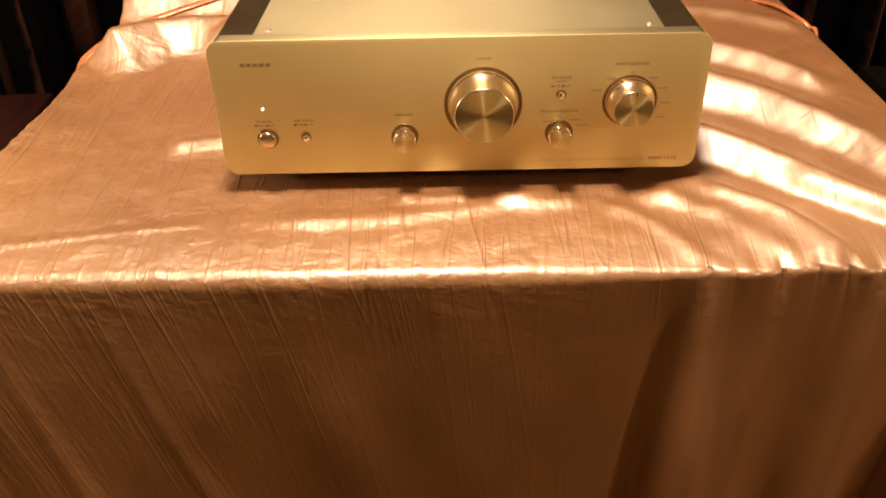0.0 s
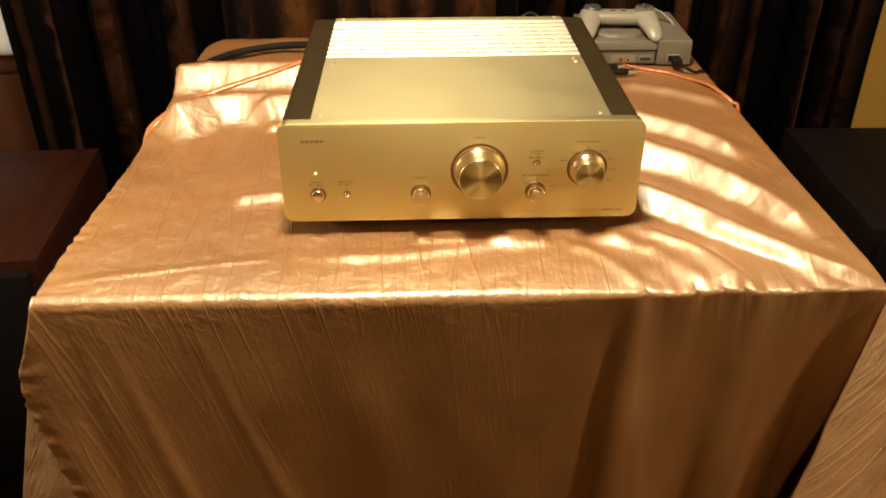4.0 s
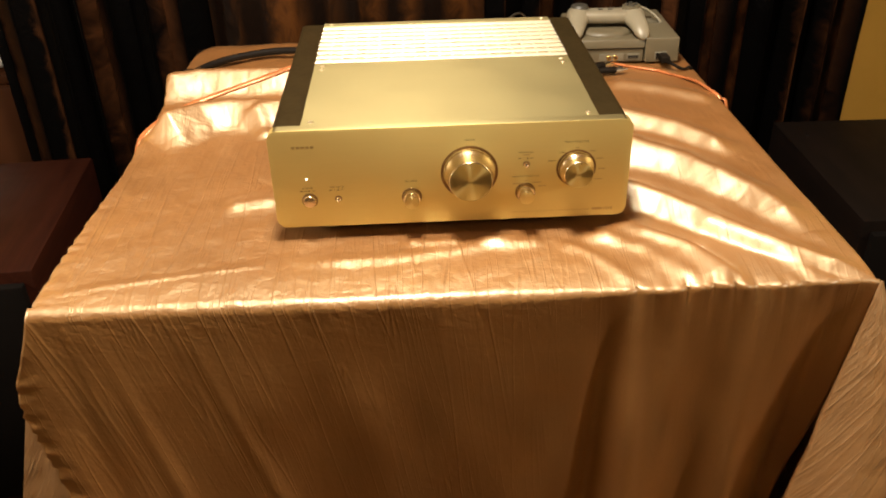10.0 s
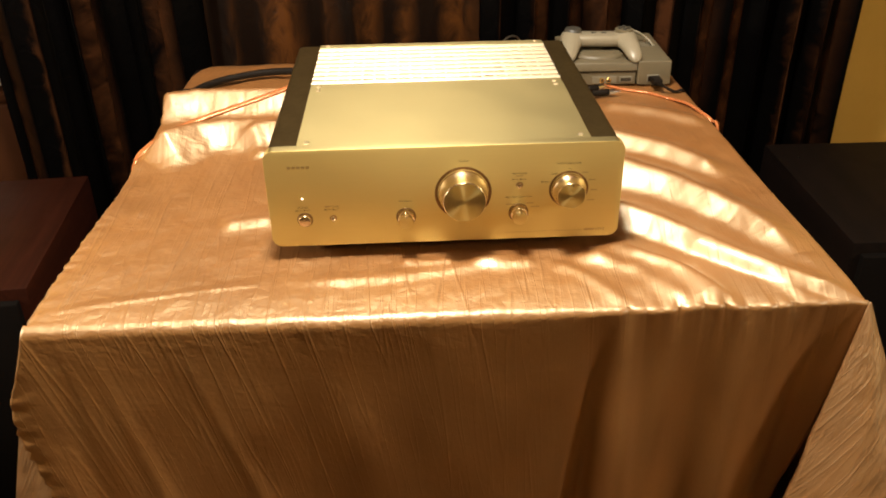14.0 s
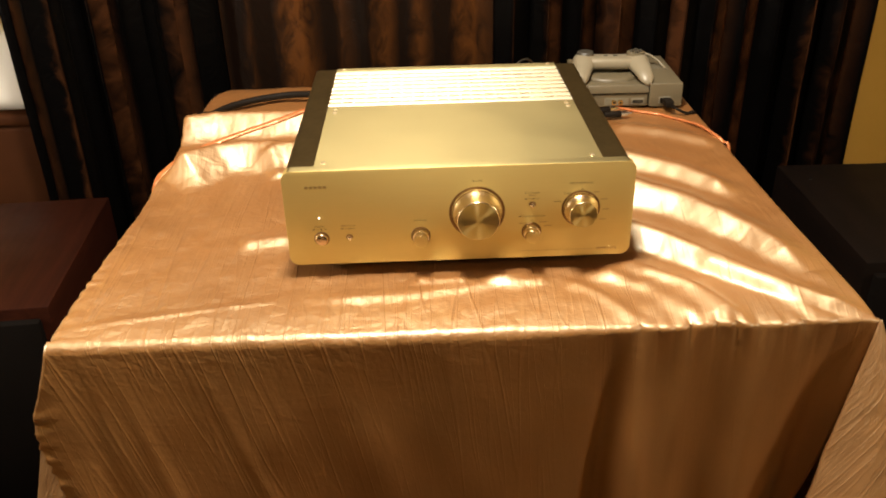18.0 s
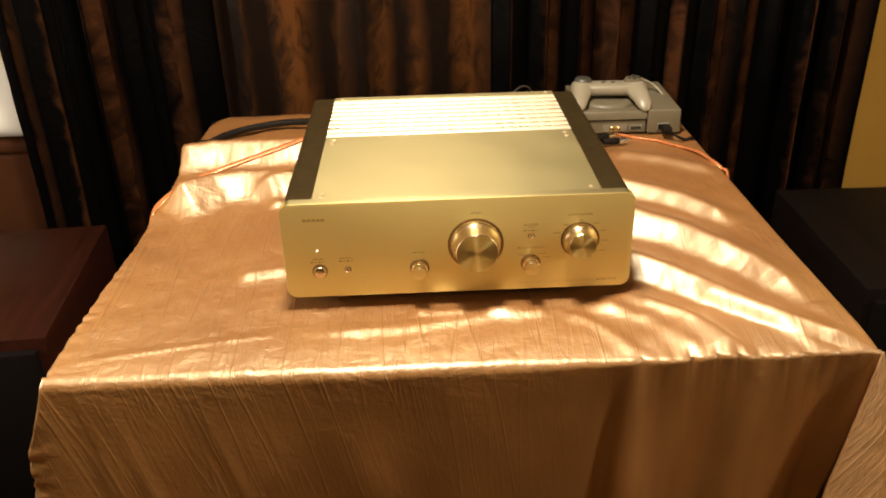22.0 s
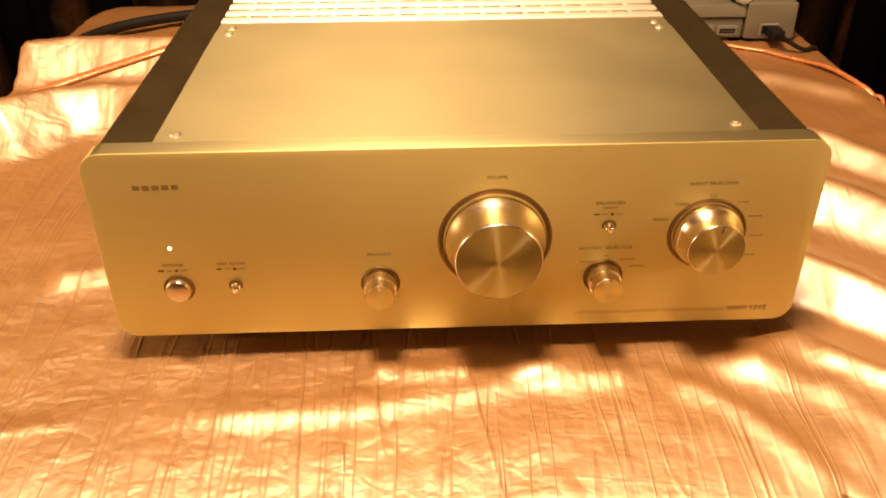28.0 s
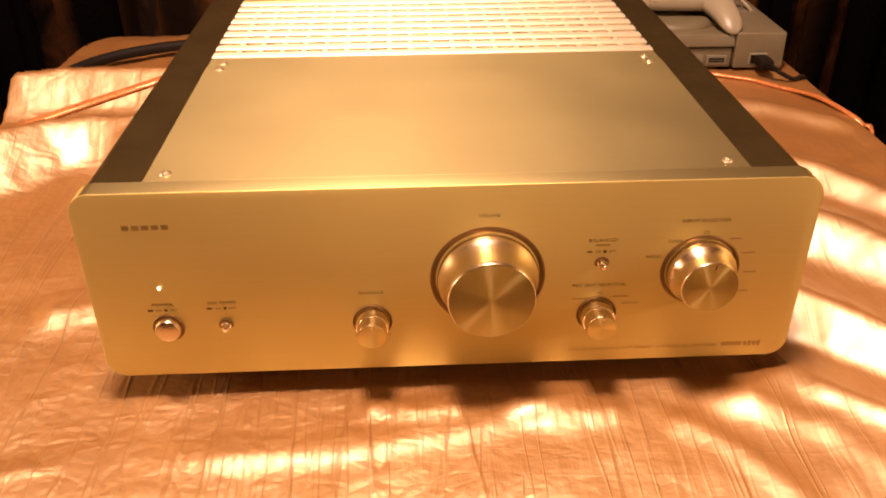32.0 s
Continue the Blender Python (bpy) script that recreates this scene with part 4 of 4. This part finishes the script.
def blob(rings, n=20):
    """A closed body through rings of (centre, half width x, half height z) along the way."""
    bm = bmesh.new()
    made = []
    for c, rx, rz, tilt in rings:
        ring = []
        for k in range(n):
            a = 2 * math.pi * k / n
            p = Vector((rx * math.cos(a), 0, rz * math.sin(a)))
            p.rotate(Euler((radians(tilt), 0, 0)))
            ring.append(bm.verts.new(Vector(c) + p))
        made.append(ring)
    for a, b in zip(made, made[1:]):
        for k in range(n):
            bm.faces.new((a[k], a[(k + 1) % n], b[(k + 1) % n], b[k]))
    bm.faces.new(made[0])
    bm.faces.new(made[-1][::-1])
    return bm


def pad_body():
    bm = block(-0.072, 0.072, -0.022, 0.026, 0.006, 0.030, 0.009, 3)
    for sx in (-1, 1):
        tmp = blob([((sx * 0.052, 0.024, 0.019), 0.014, 0.008, 0), ((sx * 0.053, 0.014, 0.020), 0.024, 0.0165, 0), ((sx * 0.055, -0.006, 0.020), 0.0255, 0.0185, -12),
                    ((sx * 0.0585, -0.026, 0.016), 0.0205, 0.0175, -18), ((sx * 0.0630, -0.046, 0.010), 0.0172, 0.0158, -22), ((sx * 0.0665, -0.062, 0.0035), 0.0150, 0.0140, -24),
                    ((sx * 0.0680, -0.070, 0.0000), 0.0112, 0.0106, -26), ((sx * 0.0685, -0.0745, -0.0020), 0.005, 0.005, -28)])
        me = bpy.data.meshes.new("tmp")
        tmp.to_mesh(me)
        tmp.free()
        bm.from_mesh(me)
        bpy.data.meshes.remove(me)
    return bm


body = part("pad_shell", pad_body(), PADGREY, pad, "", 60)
part("direction_pad", lathe([(0, 0.0405), (0.0155, 0.0395), (0.018, 0.036), (0.018, 0.030), (0, 0.030)], (-0.053, 0.006, 0), "z", 32), DARKGREY, pad, "dark grey direction pad disc")
part("button_disc", lathe([(0, 0.0385), (0.018, 0.0380), (0.019, 0.034), (0.019, 0.030), (0, 0.030)], (0.053, 0.006, 0), "z", 32), GREY, pad)
for dx, dy in ((0.009, 0), (-0.009, 0), (0, 0.009), (0, -0.009)):
    part("button", lathe([(0, 0.0425), (0.0040, 0.0420), (0.0044, 0.039), (0.0044, 0.037), (0, 0.037)], (0.053 + dx, 0.006 + dy, 0), "z", 16), DARKGREY, pad)
for x in (-0.010, 0.010):
    part("small_button", block(x - 0.005, x + 0.005, 0.002, 0.007, 0.0295, 0.0318, 0.0008, 1), DARKGREY, pad)
for x in (-0.052, 0.052):
    part("shoulder_button", block(x - 0.012, x + 0.012, 0.022, 0.033, 0.012, 0.024, 0.003), GREY, pad)
pad.scale = (0.92, 0.92, 0.92)
part("cord", tube([(0.02, 0.026, 0.018), (0.06, 0.045, 0.026), (0.10, 0.055, 0.012), (0.124, 0.035, -0.008), (0.135, 0.06, -0.030), (0.145, 0.10, -0.056)], 0.0026), PADGREY, pad, "light grey cord")

# ---- cables ----
def cable(name, points, radius, material, label, flat=1.0):
    ob = obj(name, tube(points, radius, 12, flat), material, None, "", 180)
    return tagged(ob, label, "cable")


T0 = TOP + 0.004


def on_cloth(points, radius):
    """Places along a line on the cloth, resting on its folds."""
    out = []
    for (ax, ay), (bx, by) in zip(points, points[1:]):
        for k in range(5):
            out.append((ax + (bx - ax) * k / 5, ay + (by - ay) * k / 5))
    out.append(points[-1])
    xy = np.array(out)
    z = TOP + 0.0025 + top_height(xy[:, 0], xy[:, 1]) + radius
    z = np.array([max(z[i], z[max(0, i - 2):i + 3].mean()) for i in range(len(z))])
    return [(float(x), float(y), float(h)) for (x, y), h in zip(xy, z)]


cable("speaker_cable", [(-0.15, 0.50, 0.835)] + [(-0.221, 0.473, 0.822), (-0.249, 0.459, 0.816), (-0.295, 0.433, 0.808), (-0.349, 0.412, 0.797), (-0.402, 0.384, 0.787), (-0.436, 0.362, 0.777)] + [(-0.458, 0.342, 0.7665), (-0.474, 0.324, 0.7500), (-0.484, 0.312, 0.700), (-0.505, 0.30, 0.55), (-0.525, 0.30, 0.30)],
      0.0037, ORANGE, "translucent orange copper speaker cable crossing the cloth", 1.9)
cable("speaker_cable", [(0.17, 0.47, 0.81), (0.24, 0.60, 0.790), (0.300, 0.640, 0.770)] + on_cloth([(0.328, 0.607), (0.360, 0.580), (0.406, 0.554), (0.438, 0.522)], 0.0025) + [(0.456, 0.488, 0.7585), (0.470, 0.452, 0.7560), (0.482, 0.428, 0.7490), (0.492, 0.414, 0.728), (0.506, 0.40, 0.55), (0.516, 0.39, 0.30)],
      0.0023, ORANGE, "translucent orange copper speaker cable beside the console", 1.6)
cable("power_cable", [(-0.10, 0.52, 0.79), (-0.18, 0.66, 0.778)] + [(-0.245, 0.688, 0.772), (-0.314, 0.697, 0.768), (-0.378, 0.675, 0.766), (-0.417, 0.646, 0.764), (-0.441, 0.613, 0.762)] + [(-0.468, 0.61, 0.752), (-0.50, 0.60, 0.66), (-0.51, 0.60, 0.40)],
      0.0070, BLACK, "thick black power cable curving over the cloth")
cable("thin_wire", [(0.10, 0.45, 0.84), (0.12, 0.54, 0.850), (0.15, 0.62, 0.848), (0.18, 0.70, 0.82), (0.20, 0.76, 0.765)], 0.0016, DARKGREY, "thin dark wire rising behind the amplifier")
for px, py, tn in ((0.303, 0.560, 28), (0.318, 0.538, 8)):
    pl = thing("audio_plug", (px, py, T0 + 0.010), "black and silver audio plug lying on the cloth", "plug", "audio plugs beside the amplifier", tn)
    part("grip", lathe([(0, -0.024), (0.0052, -0.023), (0.0064, -0.008), (0.0064, 0.006), (0.005, 0.008), (0, 0.008)], (0, 0, 0), "x", 18), BLACK, pl)
    part("barrel", lathe([(0.0052, 0.008), (0.0052, 0.020), (0.0040, 0.021), (0.0018, 0.021), (0.0016, 0.030), (0, 0.031)], (0, 0, 0), "x", 18), STEEL, pl)
    part("cord", tube([(-0.023, 0, 0), (-0.06, -0.005, -0.003), (-0.11, -0.02, 0.004)], 0.0018), BLACK, pl)
